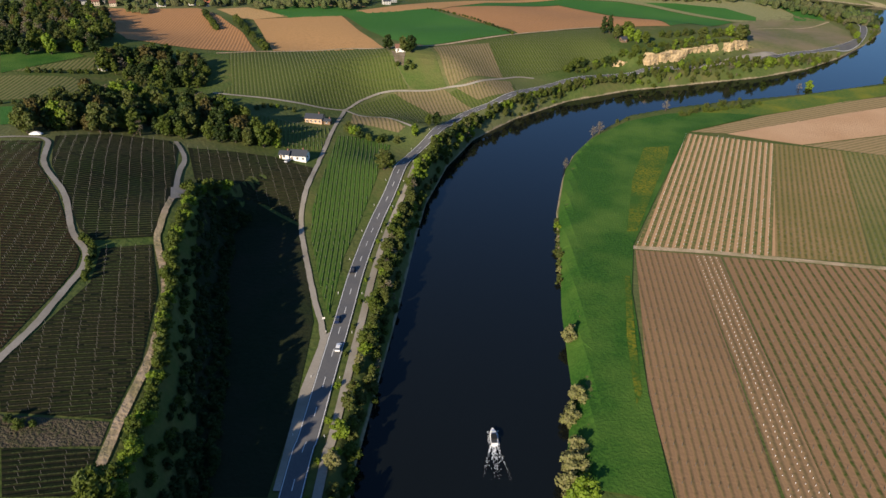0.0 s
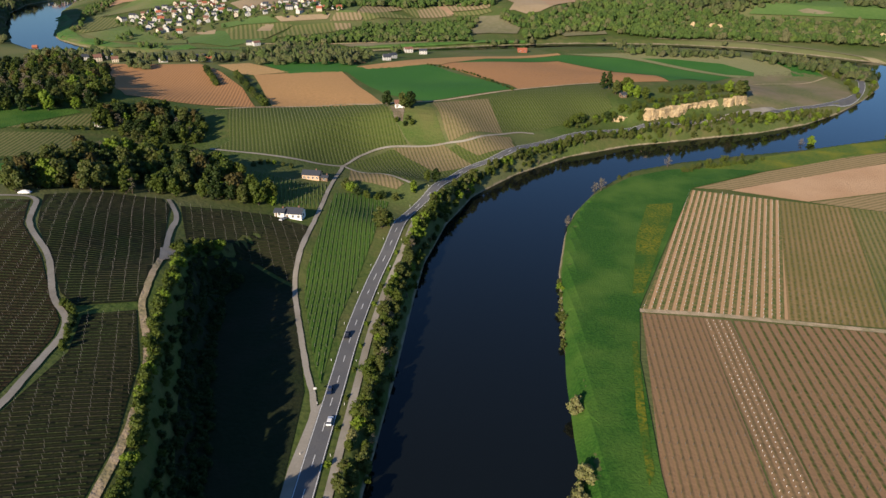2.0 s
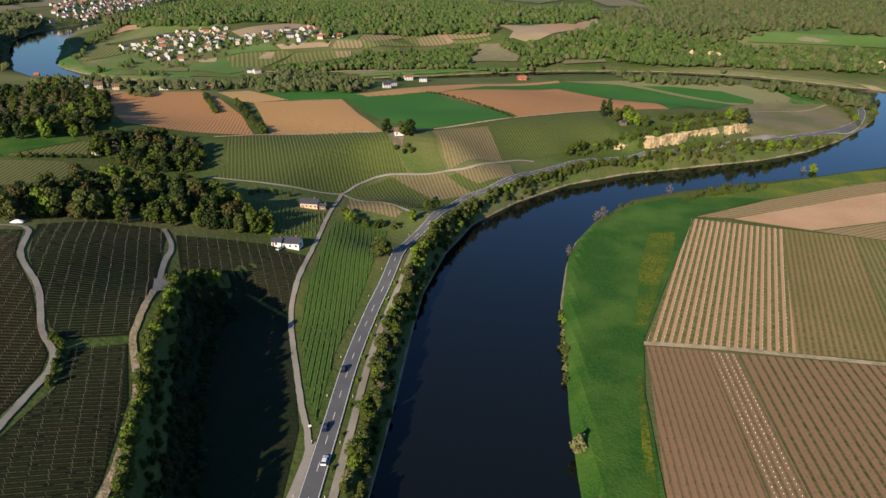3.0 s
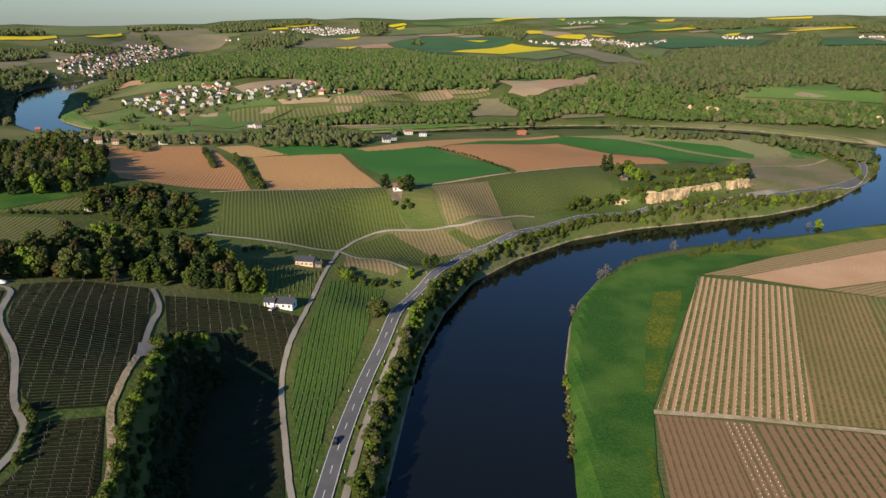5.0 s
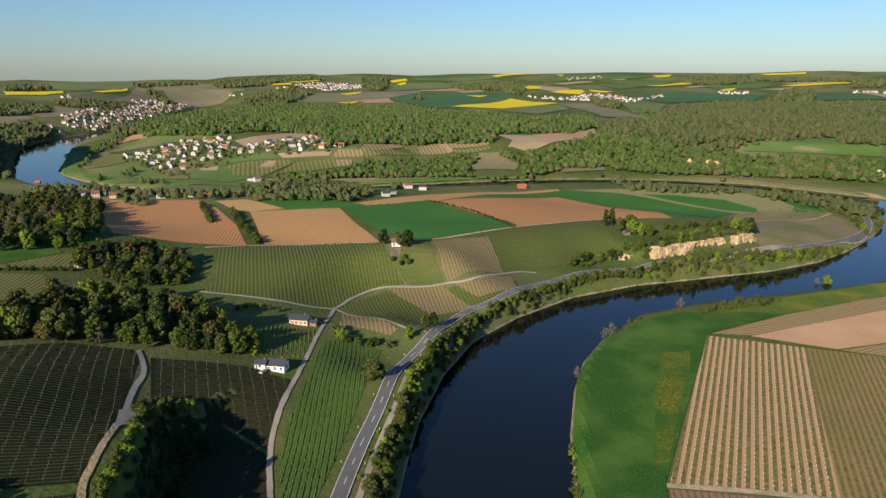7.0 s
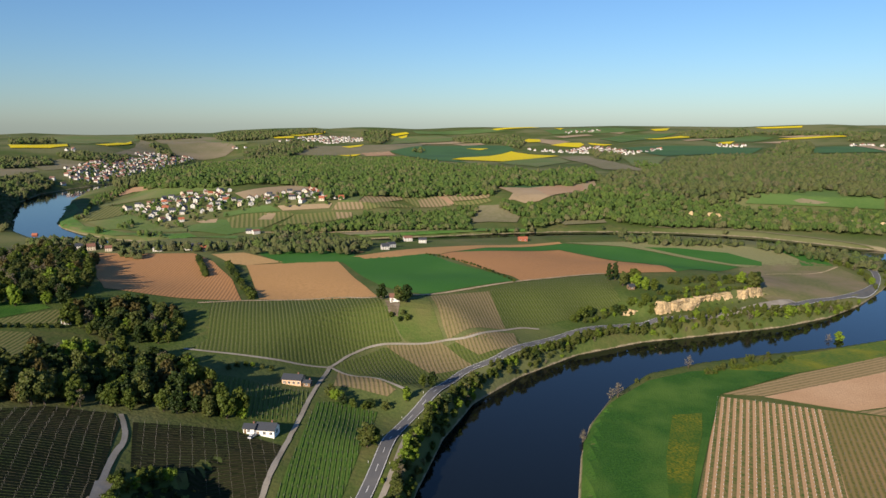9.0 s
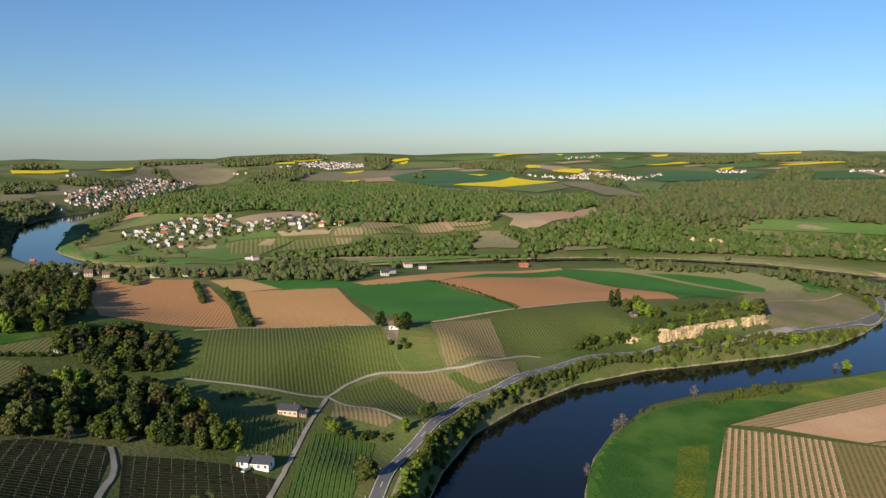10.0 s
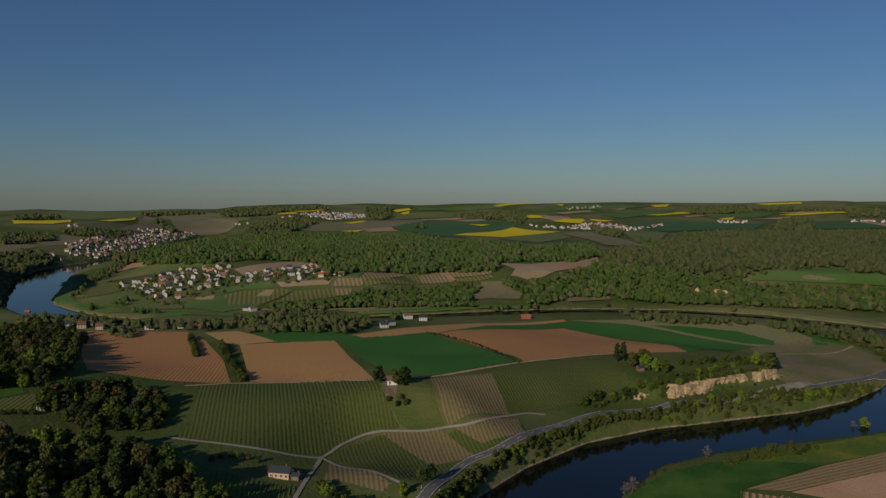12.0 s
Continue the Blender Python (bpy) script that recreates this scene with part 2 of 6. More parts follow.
M_LEAF = {
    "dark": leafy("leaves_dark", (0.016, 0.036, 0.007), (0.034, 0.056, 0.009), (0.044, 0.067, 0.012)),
    "green": leafy("leaves_green", (0.049, 0.084, 0.009), (0.078, 0.104, 0.013), (0.092, 0.117, 0.016)),
    "lime": leafy("leaves_lime", (0.125, 0.20, 0.014), (0.155, 0.215, 0.018), (0.17, 0.235, 0.022)),
    "olive": leafy("leaves_olive", (0.079, 0.087, 0.019), (0.102, 0.107, 0.025), (0.075, 0.101, 0.019)),
    "pale": leafy("leaves_pale", (0.22, 0.21, 0.085), (0.27, 0.24, 0.11), (0.19, 0.20, 0.06), 0.3),
    "copper": leafy("leaves_copper", (0.10, 0.078, 0.022), (0.12, 0.092, 0.025), (0.085, 0.075, 0.02)),
    "bare": leafy("budding_twigs", (0.20, 0.16, 0.11), (0.24, 0.18, 0.13), (0.17, 0.15, 0.09), 0.1),
}


def water_material():
    m, nt, bs = shader("river_water", 0.06, 0.5)
    bs.inputs["Base Color"].default_value = (0.006, 0.0075, 0.0065, 1)
    bs.inputs["IOR"].default_value = 1.33
    pos = place_of(nt)
    a = node(nt, "TexNoise", Scale=0.9, Detail=3.0)
    c = node(nt, "TexNoise", Scale=0.05, Detail=3.0)
    nt.links.new(pos, a.inputs["Vector"])
    nt.links.new(pos, c.inputs["Vector"])
    bumped(nt, bs, maths(nt, "ADD", a.outputs["Fac"], c.outputs["Fac"]), 0.06, 0.12)
    return m


M_WATER = water_material()

# ---------------------------------------------------------------- builders


def mesh_object(name, verts, faces, material, parent=None, label="", smooth=False):
    me = bpy.data.meshes.new(name)
    me.from_pydata([tuple(v) for v in verts], [], faces)
    me.materials.append(material)
    if smooth:
        me.shade_smooth()
    ob = new(name, me)
    ob.parent = parent
    if label:
        ob["label"] = label
    return ob


def part(name, bm, material, parent=None, label=""):
    me = bpy.data.meshes.new(name)
    bm.to_mesh(me)
    bm.free()
    me.materials.append(material)
    ob = new(name, me)
    ob.parent = parent
    if label:
        ob["label"] = label
    return ob


def box(bm, x0, y0, z0, x1, y1, z1):
    v = [bm.verts.new(p) for p in ((x0, y0, z0), (x1, y0, z0), (x1, y1, z0), (x0, y1, z0), (x0, y0, z1), (x1, y0, z1), (x1, y1, z1), (x0, y1, z1))]
    for f in ((3, 2, 1, 0), (4, 5, 6, 7), (0, 1, 5, 4), (1, 2, 6, 5), (2, 3, 7, 6), (3, 0, 4, 7)):
        bm.faces.new([v[i] for i in f])


def lift_at(x, y, base):
    return base + 0.0003 * np.hypot(x, y)


def drape(bm, lift):
    xs = np.array([v.co.x for v in bm.verts])
    ys = np.array([v.co.y for v in bm.verts])
    for v, z in zip(bm.verts, height(xs, ys) + lift_at(xs, ys, lift)):
        v.co.z = z


def field(name, poly, material, label, lift=0.1, step=None, category="field"):
    bm = bmesh.new()
    bm.faces.new([bm.verts.new((x, y, 0)) for x, y in poly])
    bm.normal_update()
    if bm.faces[:][0].normal.z < 0:
        bmesh.ops.reverse_faces(bm, faces=bm.faces[:])
    bmesh.ops.triangulate(bm, faces=bm.faces[:])
    xs, ys = [p[0] for p in poly], [p[1] for p in poly]
    size = max(max(xs) - min(xs), max(ys) - min(ys))
    step = step or max(5, size / 30)
    for axis, lo, hi in ((0, min(xs), max(xs)), (1, min(ys), max(ys))):
        for k in range(int((hi - lo) / step) + 1):
            co, no = [0, 0, 0], [0, 0, 0]
            co[axis], no[axis] = lo + (k + 0.37) * step, 1
            bmesh.ops.bisect_plane(bm, geom=bm.verts[:] + bm.edges[:] + bm.faces[:], plane_co=co, plane_no=no, dist=0.01)
    drape(bm, lift)
    ob = part(name, bm, material)
    return tagged(ob, label, category, kind="structure")


def curve_points(points, step=3.0):
    """A smooth line through the points."""
    p = [Vector(q) for q in points]
    p = [p[0] * 2 - p[1]] + p + [p[-1] * 2 - p[-2]]
    out = []
    for i in range(1, len(p) - 2):
        n = max(1, int((p[i + 1] - p[i]).length / step))
        for k in range(n):
            u = k / n
            out.append(0.5 * ((2 * p[i]) + (p[i + 1] - p[i - 1]) * u + (2 * p[i - 1] - 5 * p[i] + 4 * p[i + 1] - p[i + 2]) * u * u
                              + (3 * p[i] - p[i - 1] - 3 * p[i + 1] + p[i + 2]) * u ** 3))
    return out + [p[-2]]


def offsets(line, off):
    out = []
    for i, p in enumerate(line):
        d = (line[min(i + 1, len(line) - 1)] - line[max(i - 1, 0)]).normalized()
        out.append(Vector((p.x + d.y * off, p.y - d.x * off)))
    return out


def ribbon(name, line, width, material, lift, off=0.0, parent=None, label="", pieces=1, ragged=0.0):
    rng = random.Random(len(line))
    rows = [offsets(line, off + width * (k / pieces - 0.5)) for k in range(pieces + 1)]
    n, verts, faces = len(line), [], []
    for r, row in enumerate(rows):
        xs, ys = np.array([p.x for p in row]), np.array([p.y for p in row])
        if ragged and r in (0, pieces):
            xs = xs + np.array([rng.uniform(-ragged, ragged) for _ in row])
        verts += list(zip(xs, ys, height(xs, ys) + lift_at(xs, ys, lift)))
    for k in range(pieces):
        faces += [(k * n + i, (k + 1) * n + i, (k + 1) * n + i + 1, k * n + i + 1) for i in range(n - 1)]
    return mesh_object(name, verts, faces, material, parent, label)


def inside(poly, x, y):
    hit = np.zeros(np.shape(x), bool)
    for (ax, ay), (bx, by) in zip(poly, poly[1:] + poly[:1]):
        cross = ((ay > y) != (by > y))
        t = (y - ay) / ((by - ay) or 1e-9)
        hit ^= cross & (x < ax + t * (bx - ax))
    return hit


def scatter(poly, gap, seed, jitter=0.45):
    rng = np.random.default_rng(seed)
    xs, ys = [p[0] for p in poly], [p[1] for p in poly]
    gx, gy = np.meshgrid(np.arange(min(xs), max(xs), gap), np.arange(min(ys), max(ys), gap))
    gx = gx + (np.arange(gx.shape[0]) % 2)[:, None] * gap / 2
    x = gx.ravel() + rng.uniform(-jitter, jitter, gx.size) * gap
    y = gy.ravel() + rng.uniform(-jitter, jitter, gx.size) * gap
    keep = inside(poly, x, y) & (shore(x, y) > 1)
    return x[keep], y[keep]


# ---------------------------------------------------------------- ground and water


def build_ground():
    az = np.concatenate([np.linspace(-180, -52, 60, endpoint=False), np.linspace(-52, 52, 430, endpoint=False), np.linspace(52, 180, 60, endpoint=False)])
    az = np.radians(az)
    rad = np.concatenate([np.linspace(20, 110, 12, endpoint=False), 110 * np.exp(np.linspace(0, math.log(4930 / 110), 420))])
    a, r = np.meshgrid(az, rad)
    x, y = r * np.sin(a), r * np.cos(a)
    z = height(x, y)
    n, k = len(az), len(rad)
    verts = np.stack([x.ravel(), y.ravel(), z.ravel()], 1).tolist() + [(0, 0, float(height(0.0, 0.0)))]
    faces = [(j * n + i, j * n + (i + 1) % n, (j + 1) * n + (i + 1) % n, (j + 1) * n + i) for j in range(k - 1) for i in range(n)]
    faces = [f[::-1] for f in faces] + [(n * k, (i + 1) % n, i) for i in range(n)]
    ob = mesh_object("ground", verts, faces, M_GRASS, smooth=True)
    tagged(ob, "rough green and brown grassland of a river valley", "ground", kind="structure")


build_ground()
bm = bmesh.new()
bmesh.ops.create_grid(bm, x_segments=8, y_segments=8, size=0.5)
bmesh.ops.scale(bm, vec=(2600, 5400, 1), verts=bm.verts[:])
bmesh.ops.translate(bm, vec=(-500, 2150, 0), verts=bm.verts[:])
tagged(part("water", bm, M_WATER), "calm dark blue river water", "river", kind="structure")

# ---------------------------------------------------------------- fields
# first two soils are dark, deepened further to stand in for slope shade
V_BROWN_SHADED = striped("vineyard_brown", (0.049, 0.032, 0.016), (0.037, 0.027, 0.013), (0.026, 0.030, 0.009), 12, 1.9, 0.55, 0.2)
V_SHADED = striped("vineyard_dark", (0.029, 0.027, 0.013), (0.023, 0.024, 0.011), (0.016, 0.025, 0.007), 20, 1.9, 0.55, 0.2)
V_GREEN = striped("vineyard_green", (0.07, 0.125, 0.024), (0.085, 0.12, 0.027), (0.036, 0.105, 0.014), 93.6, 2.2, 0.55, 0.25)
V_SLOPE = striped("vineyard_slope", (0.112, 0.122, 0.035), (0.09, 0.112, 0.03), (0.07, 0.104, 0.021), 105, 2.4, 0.5, 0.2)
V_TAN = striped("vineyard_tan", (0.26, 0.19, 0.105), (0.215, 0.165, 0.085), (0.14, 0.135, 0.045), 101, 2.4, 0.4, 0.25, patch=0.3)
V_OLIVE = striped("vineyard_olive", (0.200, 0.168, 0.070), (0.150, 0.156, 0.052), (0.082, 0.123, 0.027), 95, 2.4, 0.5, 0.2)
R_BROAD = striped("striped_vineyard", (0.519, 0.315, 0.166), (0.445, 0.265, 0.134), (0.039, 0.113, 0.013), 66.5, 3.1, 0.52, 0.06, wobble=0.03, speck=0.6)
R_TAN = striped("tan_vineyard", (0.334, 0.214, 0.104), (0.248, 0.178, 0.069), (0.134, 0.140, 0.032), 68, 2.6, 0.5, 0.25, patch=0.4)
R_PALE = striped("green_tan_vineyard", (0.259, 0.202, 0.081), (0.222, 0.178, 0.069), (0.112, 0.140, 0.032), 69, 2.6, 0.5, 0.25, patch=0.6)
R_BROWN = striped("brown_vineyard", (0.289, 0.176, 0.094), (0.241, 0.144, 0.072), (0.187, 0.140, 0.058), 82.5, 2.4, 0.32, 0.25)
R_GUARD = striped("young_vineyard", (0.318, 0.197, 0.105), (0.261, 0.162, 0.081), (0.187, 0.140, 0.062), 82.3, 2.6, 0.4, 0.25)
R_STRIP = striped("strip_vineyard", (0.289, 0.172, 0.090), (0.241, 0.148, 0.076), (0.061, 0.096, 0.016), 82.3, 3.4, 0.32, 0.15)
R_ROWS = striped("tan_rows", (0.36, 0.25, 0.13), (0.30, 0.215, 0.105), (0.23, 0.19, 0.075), 24, 3.0, 0.5, 0.3)

V_PALE = striped("vineyard_pale", (0.30, 0.27, 0.14), (0.25, 0.24, 0.11), (0.17, 0.20, 0.065), 30, 2.6, 0.5, 0.3)

VINES = {}


def vineyard(key, *args, **kw):
    VINES[key] = args[0]
    return field("vineyard", *args, **kw)


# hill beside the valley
vineyard("a", [(-199, 293), (-183, 297), (-169, 267), (-151, 245), (-136, 221), (-126, 207), (-123, 197), (-122, 183), (-122, 165), (-122, 151)], V_BROWN_SHADED, "brown hillside vineyard with close rows of bare vines")
vineyard("b", [(-182, 307), (-164, 325), (-139, 331), (-131, 320), (-117, 268), (-110, 240), (-108, 224), (-126, 217), (-134, 224), (-148, 246), (-164, 268)], V_SHADED, "dark vineyard with pale post lines on the hill")
vineyard("c", [(-115, 190), (-121, 212), (-106, 219), (-94, 190), (-86, 155), (-85, 132), (-110, 129), (-119, 145), (-117, 163)], V_SHADED, "dark vineyard between lane and dirt track")
vineyard("d", [(-104, 118), (-84, 122), (-82, 108), (-97, 105)], V_SHADED, "dark vineyard below a rough bank")
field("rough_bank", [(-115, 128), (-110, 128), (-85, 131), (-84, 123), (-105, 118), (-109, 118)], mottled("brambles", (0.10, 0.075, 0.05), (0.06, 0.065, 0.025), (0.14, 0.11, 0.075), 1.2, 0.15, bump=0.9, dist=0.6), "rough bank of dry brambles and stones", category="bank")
vineyard("e", [(-128, 325), (-111, 331), (-90, 337), (-67, 330), (-66, 296), (-67, 282), (-84, 293), (-97, 295), (-115, 293)], V_SHADED, "brown vineyard on the slope above the valley")
# near-black grass colours carry the bluff's shade
field("meadow", [(-107, 277), (-93, 297), (-66, 279), (-56, 240), (-47, 204), (-46, 181), (-45, 150), (-46, 125), (-64, 125), (-79, 173), (-96, 232)], mottled("valley_meadow", (0.011, 0.020, 0.006), (0.017, 0.025, 0.008), (0.025, 0.025, 0.011), 0.6, 0.05), "green meadow at the foot of a bluff, darkened to stand in for its shade")
vineyard("f", [(-61, 377), (-48, 382), (-31, 379), (-34, 328), (-38, 290), (-42, 251), (-42, 208), (-47, 223), (-59, 269), (-62, 293), (-61, 331)], V_GREEN, "fresh green vineyard beside the road")
vineyard("g", [(-129, 390), (-103, 395), (-66, 390), (-67, 353), (-87, 351), (-109, 355)], V_SLOPE, "dark green vineyard behind the cottages")
field("field", [(-294, 462), (-245, 466), (-239, 462), (-267, 413)], M_MEADOW, "green pasture by the wood")
vineyard("l2", [(-264, 419), (-233, 464), (-225, 441), (-252, 421)], V_OLIVE, "small olive vineyard")
vineyard("l3", [(-265, 408), (-229, 422), (-218, 414), (-213, 382), (-242, 366)], V_OLIVE, "olive brown vineyard")
field("field", [(-235, 354), (-207, 370), (-197, 333), (-215, 320)], M_CROP, "bright green crop field by the wood")

# spur
vineyard("s1", [(-160, 517), (-106, 538), (-47, 531), (-38, 506), (-25, 484), (-41, 478), (-55, 465), (-66, 444), (-101, 429), (-145, 434), (-140, 451)], V_SLOPE, "large green vineyard on a gentle slope")
vineyard("s2", [(-63, 448), (-37, 477), (3, 473), (50, 497), (52, 478), (6, 432), (-21, 402)], V_SLOPE, "green vineyard below the lane")
vineyard("s2b", [(-35, 479), (-2, 482), (20, 449), (-5, 437)], V_TAN, "bare tan vineyard plot", lift=0.2)
vineyard("s2c", [(9, 477), (49, 499), (50, 472), (24, 461)], V_TAN, "bare tan vineyard plot by the lane", lift=0.2)
vineyard("s3", [(-59, 433), (-23, 398), (-27, 392), (-56, 399)], V_TAN, "small tan vineyard plot")
field("meadow", [(-38, 506), (-12, 531), (3, 479), (-23, 484)], mottled("slope_grass", (0.06, 0.10, 0.02), (0.09, 0.12, 0.03), (0.12, 0.12, 0.04), 0.6, 0.04), "grassy slope below a cottage")
field("garden", [(-39, 515), (-28, 510), (-29, 499), (-35, 501)], mottled("stony_garden", (0.16, 0.12, 0.085), (0.10, 0.09, 0.045), (0.2, 0.16, 0.12), 0.9, 0.2), "stony brown garden below the crest house", lift=0.3, category="garden")
vineyard("s4", [(-8, 530), (36, 557), (44, 503), (5, 480)], V_TAN, "tan vineyard plot on the slope")
vineyard("s5", [(36, 557), (59, 585), (136, 626), (139, 571), (99, 538), (62, 515), (44, 503)], V_SLOPE, "green vineyard on the convex slope")
field("field", [(-385, 755), (-320, 748), (-254, 741), (-213, 681), (-170, 598), (-142, 528), (-180, 524), (-234, 518), (-303, 636)], M_PLOUGH, "reddish brown ploughed field")
field("field", [(-177, 662), (-97, 680), (-45, 530), (-131, 535)], M_HARROW, "harrowed tan field")
field("field", [(-231, 728), (-201, 736), (-147, 675), (-177, 662), (-195, 673)], M_PALE_SOIL, "pale fallow field")
field("field", [(-93, 679), (-77, 703), (-46, 716), (-15, 735), (6, 691), (34, 649), (60, 594), (-13, 535), (-27, 546), (-47, 569)], M_CROP, "dark green wheat field")
field("field", [(-187, 731), (-166, 744), (-107, 754), (-77, 703), (-93, 679), (-145, 667)], M_CROP, "green wheat strip")
field("field", [(-172, 762), (-100, 768), (-79, 741), (-186, 747)], M_HARROW, "tan bare strip")
field("field", [(-88, 711), (-54, 749), (-15, 800), (142, 887), (144, 875), (48, 814), (11, 759), (-3, 732), (-15, 735), (-46, 713), (-74, 700)], M_HARROW, "tan bare soil strip")
field("field", [(-3, 728), (11, 754), (133, 828), (183, 746), (157, 645), (103, 617), (63, 594), (58, 614)], M_PLOUGH, "orange brown ploughed field")
field("field", [(182, 751), (208, 735), (210, 657), (157, 645)], M_PLOUGH, "orange brown ploughed strip")
field("field", [(12, 754), (49, 814), (147, 875), (209, 849), (234, 822), (269, 778), (303, 744), (211, 659), (211, 744), (184, 752), (133, 832)], M_CROP, "long green wheat field")
vineyard("u7", [(148, 883), (237, 879), (342, 854), (379, 821), (381, 776), (365, 751), (313, 741), (304, 746), (270, 781), (235, 826), (209, 853)], V_PALE, "pale curved vineyard")
field("field", [(234, 845), (272, 841), (320, 815), (337, 768), (329, 749), (303, 758), (274, 793)], M_CROP, "curved green wheat strip", lift=0.2)
field("field", [(339, 846), (384, 831), (408, 790), (401, 745), (369, 748), (382, 781), (381, 817)], M_CROP, "green wheat field by the bend")
vineyard("u8", [(299, 735), (334, 763), (381, 773), (402, 747), (400, 699), (383, 654), (352, 623), (298, 593), (261, 582), (260, 606)], mottled("rough_slope", (0.17, 0.16, 0.065), (0.125, 0.135, 0.048), (0.24, 0.18, 0.11), 0.35, 0.025), "pale olive slope of vines beyond the cliff")

# plain across the river
field("meadow", [(33, 129), (43, 201), (52, 268), (56, 300), (69, 361), (84, 389), (96, 403), (119, 428), (149, 444), (170, 449), (213, 445), (153, 410), (114, 329), (83, 263), (73, 224), (64, 165), (60, 123)], M_MEADOW, "lush green riverside meadow", lift=0.45, step=3.5)
field("flower_strip", [(118, 382), (134, 385), (125, 360), (112, 332), (88, 276), (83, 275), (100, 335)], M_FLOWERS, "yellow flowering strip in the meadow", lift=0.6)
field("flower_strip", [(73, 236), (75, 236), (67, 194), (62, 165), (59, 160), (64, 194)], M_FLOWERS, "yellow flowering edge of the meadow", lift=0.6)
vineyard("r1", [(151, 408), (199, 392), (142, 255), (84, 262)], R_BROAD, "vineyard of broad bare and green strips")
vineyard("r2", [(199, 392), (234, 380), (180, 249), (142, 255)], R_TAN, "tan vineyard with thin rows")
vineyard("r3", [(234, 380), (274, 364), (222, 239), (181, 249)], R_PALE, "greenish tan vineyard with thin rows")
vineyard("r4a", [(83, 259), (107, 256), (88, 123), (61, 123), (64, 165)], R_BROWN, "brown vineyard with bare rows")
vineyard("r4b", [(107, 256), (118, 254), (101, 123), (89, 123)], R_GUARD, "young vineyard with white plant guards")
vineyard("r4c", [(119, 254), (147, 250), (183, 244), (224, 238), (142, 122), (101, 123)], R_STRIP, "brown vineyard with green grass strips")
field("field", [(176, 408), (236, 435), (306, 462), (383, 490), (334, 417), (274, 406), (215, 390)], mottled("bare_loam", (0.50, 0.30, 0.16), (0.455, 0.275, 0.145), (0.54, 0.34, 0.19), 0.8, 0.03), "orange bare field on the plain")
vineyard("r6", [(155, 411), (213, 444), (286, 476), (319, 485), (401, 516), (384, 491), (306, 463), (176, 409)], R_ROWS, "tan rows on the plain")
vineyard("r7", [(216, 389), (274, 405), (334, 415), (296, 360), (274, 364)], R_ROWS, "tan rows beyond the bare field")
field("meadow", [(171, 449), (227, 477), (302, 506), (334, 513), (423, 549), (403, 519), (320, 488), (214, 446)], mottled("bank_meadow", (0.06, 0.12, 0.02), (0.12, 0.15, 0.02), (0.2, 0.2, 0.02), 0.5, 0.05), "green meadow with yellow flowers", step=5.0)

# country beyond
M_PASTURE = mottled("pale_pasture", (0.10, 0.15, 0.04), (0.13, 0.17, 0.05), (0.17, 0.17, 0.07), 0.2, 0.01)
FAR_STACK = []


def far_field(label, material, poly):
    """A field of the country beyond, laid a little over the one before."""
    FAR_STACK.append(label)
    if len(poly) > 2:
        field("field", poly, material, label, lift=0.25 + 0.02 * len(FAR_STACK))


V_FAR_OLIVE = striped("far_vineyard_olive", (0.21, 0.19, 0.075), (0.17, 0.17, 0.06), (0.085, 0.13, 0.03), 105, 6.5, 0.5, 0.2)
V_FAR_TAN = striped("far_vineyard_tan", (0.34, 0.25, 0.14), (0.28, 0.21, 0.12), (0.14, 0.15, 0.05), 105, 6.5, 0.45, 0.2)
M_FALLOW = mottled("fallow_slope", (0.19, 0.17, 0.095), (0.15, 0.145, 0.07), (0.23, 0.19, 0.12), 0.15, 0.01)
M_FAR_TAN = mottled("far_fallow", (0.34, 0.255, 0.15), (0.30, 0.225, 0.13), (0.38, 0.285, 0.175), 0.2, 0.012)
M_FAR_RED = mottled("far_ploughed", (0.38, 0.235, 0.135), (0.33, 0.205, 0.12), (0.40, 0.27, 0.16), 0.2, 0.012)
M_TEAL = mottled("far_wheat", (0.052, 0.121, 0.040), (0.063, 0.138, 0.046), (0.046, 0.103, 0.040), 0.2, 0.006)
M_MEADOW_FAR = mottled("far_meadow", (0.06, 0.14, 0.025), (0.085, 0.165, 0.035), (0.12, 0.16, 0.05), 0.3, 0.02)
far_field("pale green pasture in the distance", M_PASTURE, [(-1725, 2804), (-1926, 3484), (-1682, 3817), (-1495, 3458), (-1374, 2733), (-1413, 2665), (-1523, 2546)])
far_field("grey brown fallow slope in the distance", M_FALLOW, [(-1510, 3493), (-1415, 3368), (-1094, 2765), (-1111, 2532), (-1145, 2434), (-1234, 2810)])
far_field("grey brown fallow slope in the distance", M_FALLOW, [(-1161, 1986), (-1162, 2147), (-1084, 2129), (-1007, 1920), (-1046, 1854)])
far_field("grey brown fallow slope in the distance", M_FALLOW, [(-1164, 1855), (-1154, 1935), (-1048, 1832), (-1011, 1679), (-1018, 1628)])
far_field("grey brown fallow slope in the distance", M_FALLOW, [(-1504, 3613), (-1358, 3688), (-1131, 3581), (-914, 3094), (-921, 2953), (-1009, 2866), (-1096, 2857)])
far_field("pale green pasture in the distance", M_PASTURE, [(-1194, 3471), (-1062, 3591), (-882, 3159), (-973, 3123)])
far_field("bright green river meadow in the distance", M_MEADOW_FAR, [(-663, 1213), (-716, 1325), (-680, 1310), (-606, 1188), (-578, 1114), (-517, 1033), (-431, 971), (-306, 863), (-238, 840), (-245, 862), (-344, 963), (-365, 960), (-438, 954), (-508, 1001), (-563, 1054)])
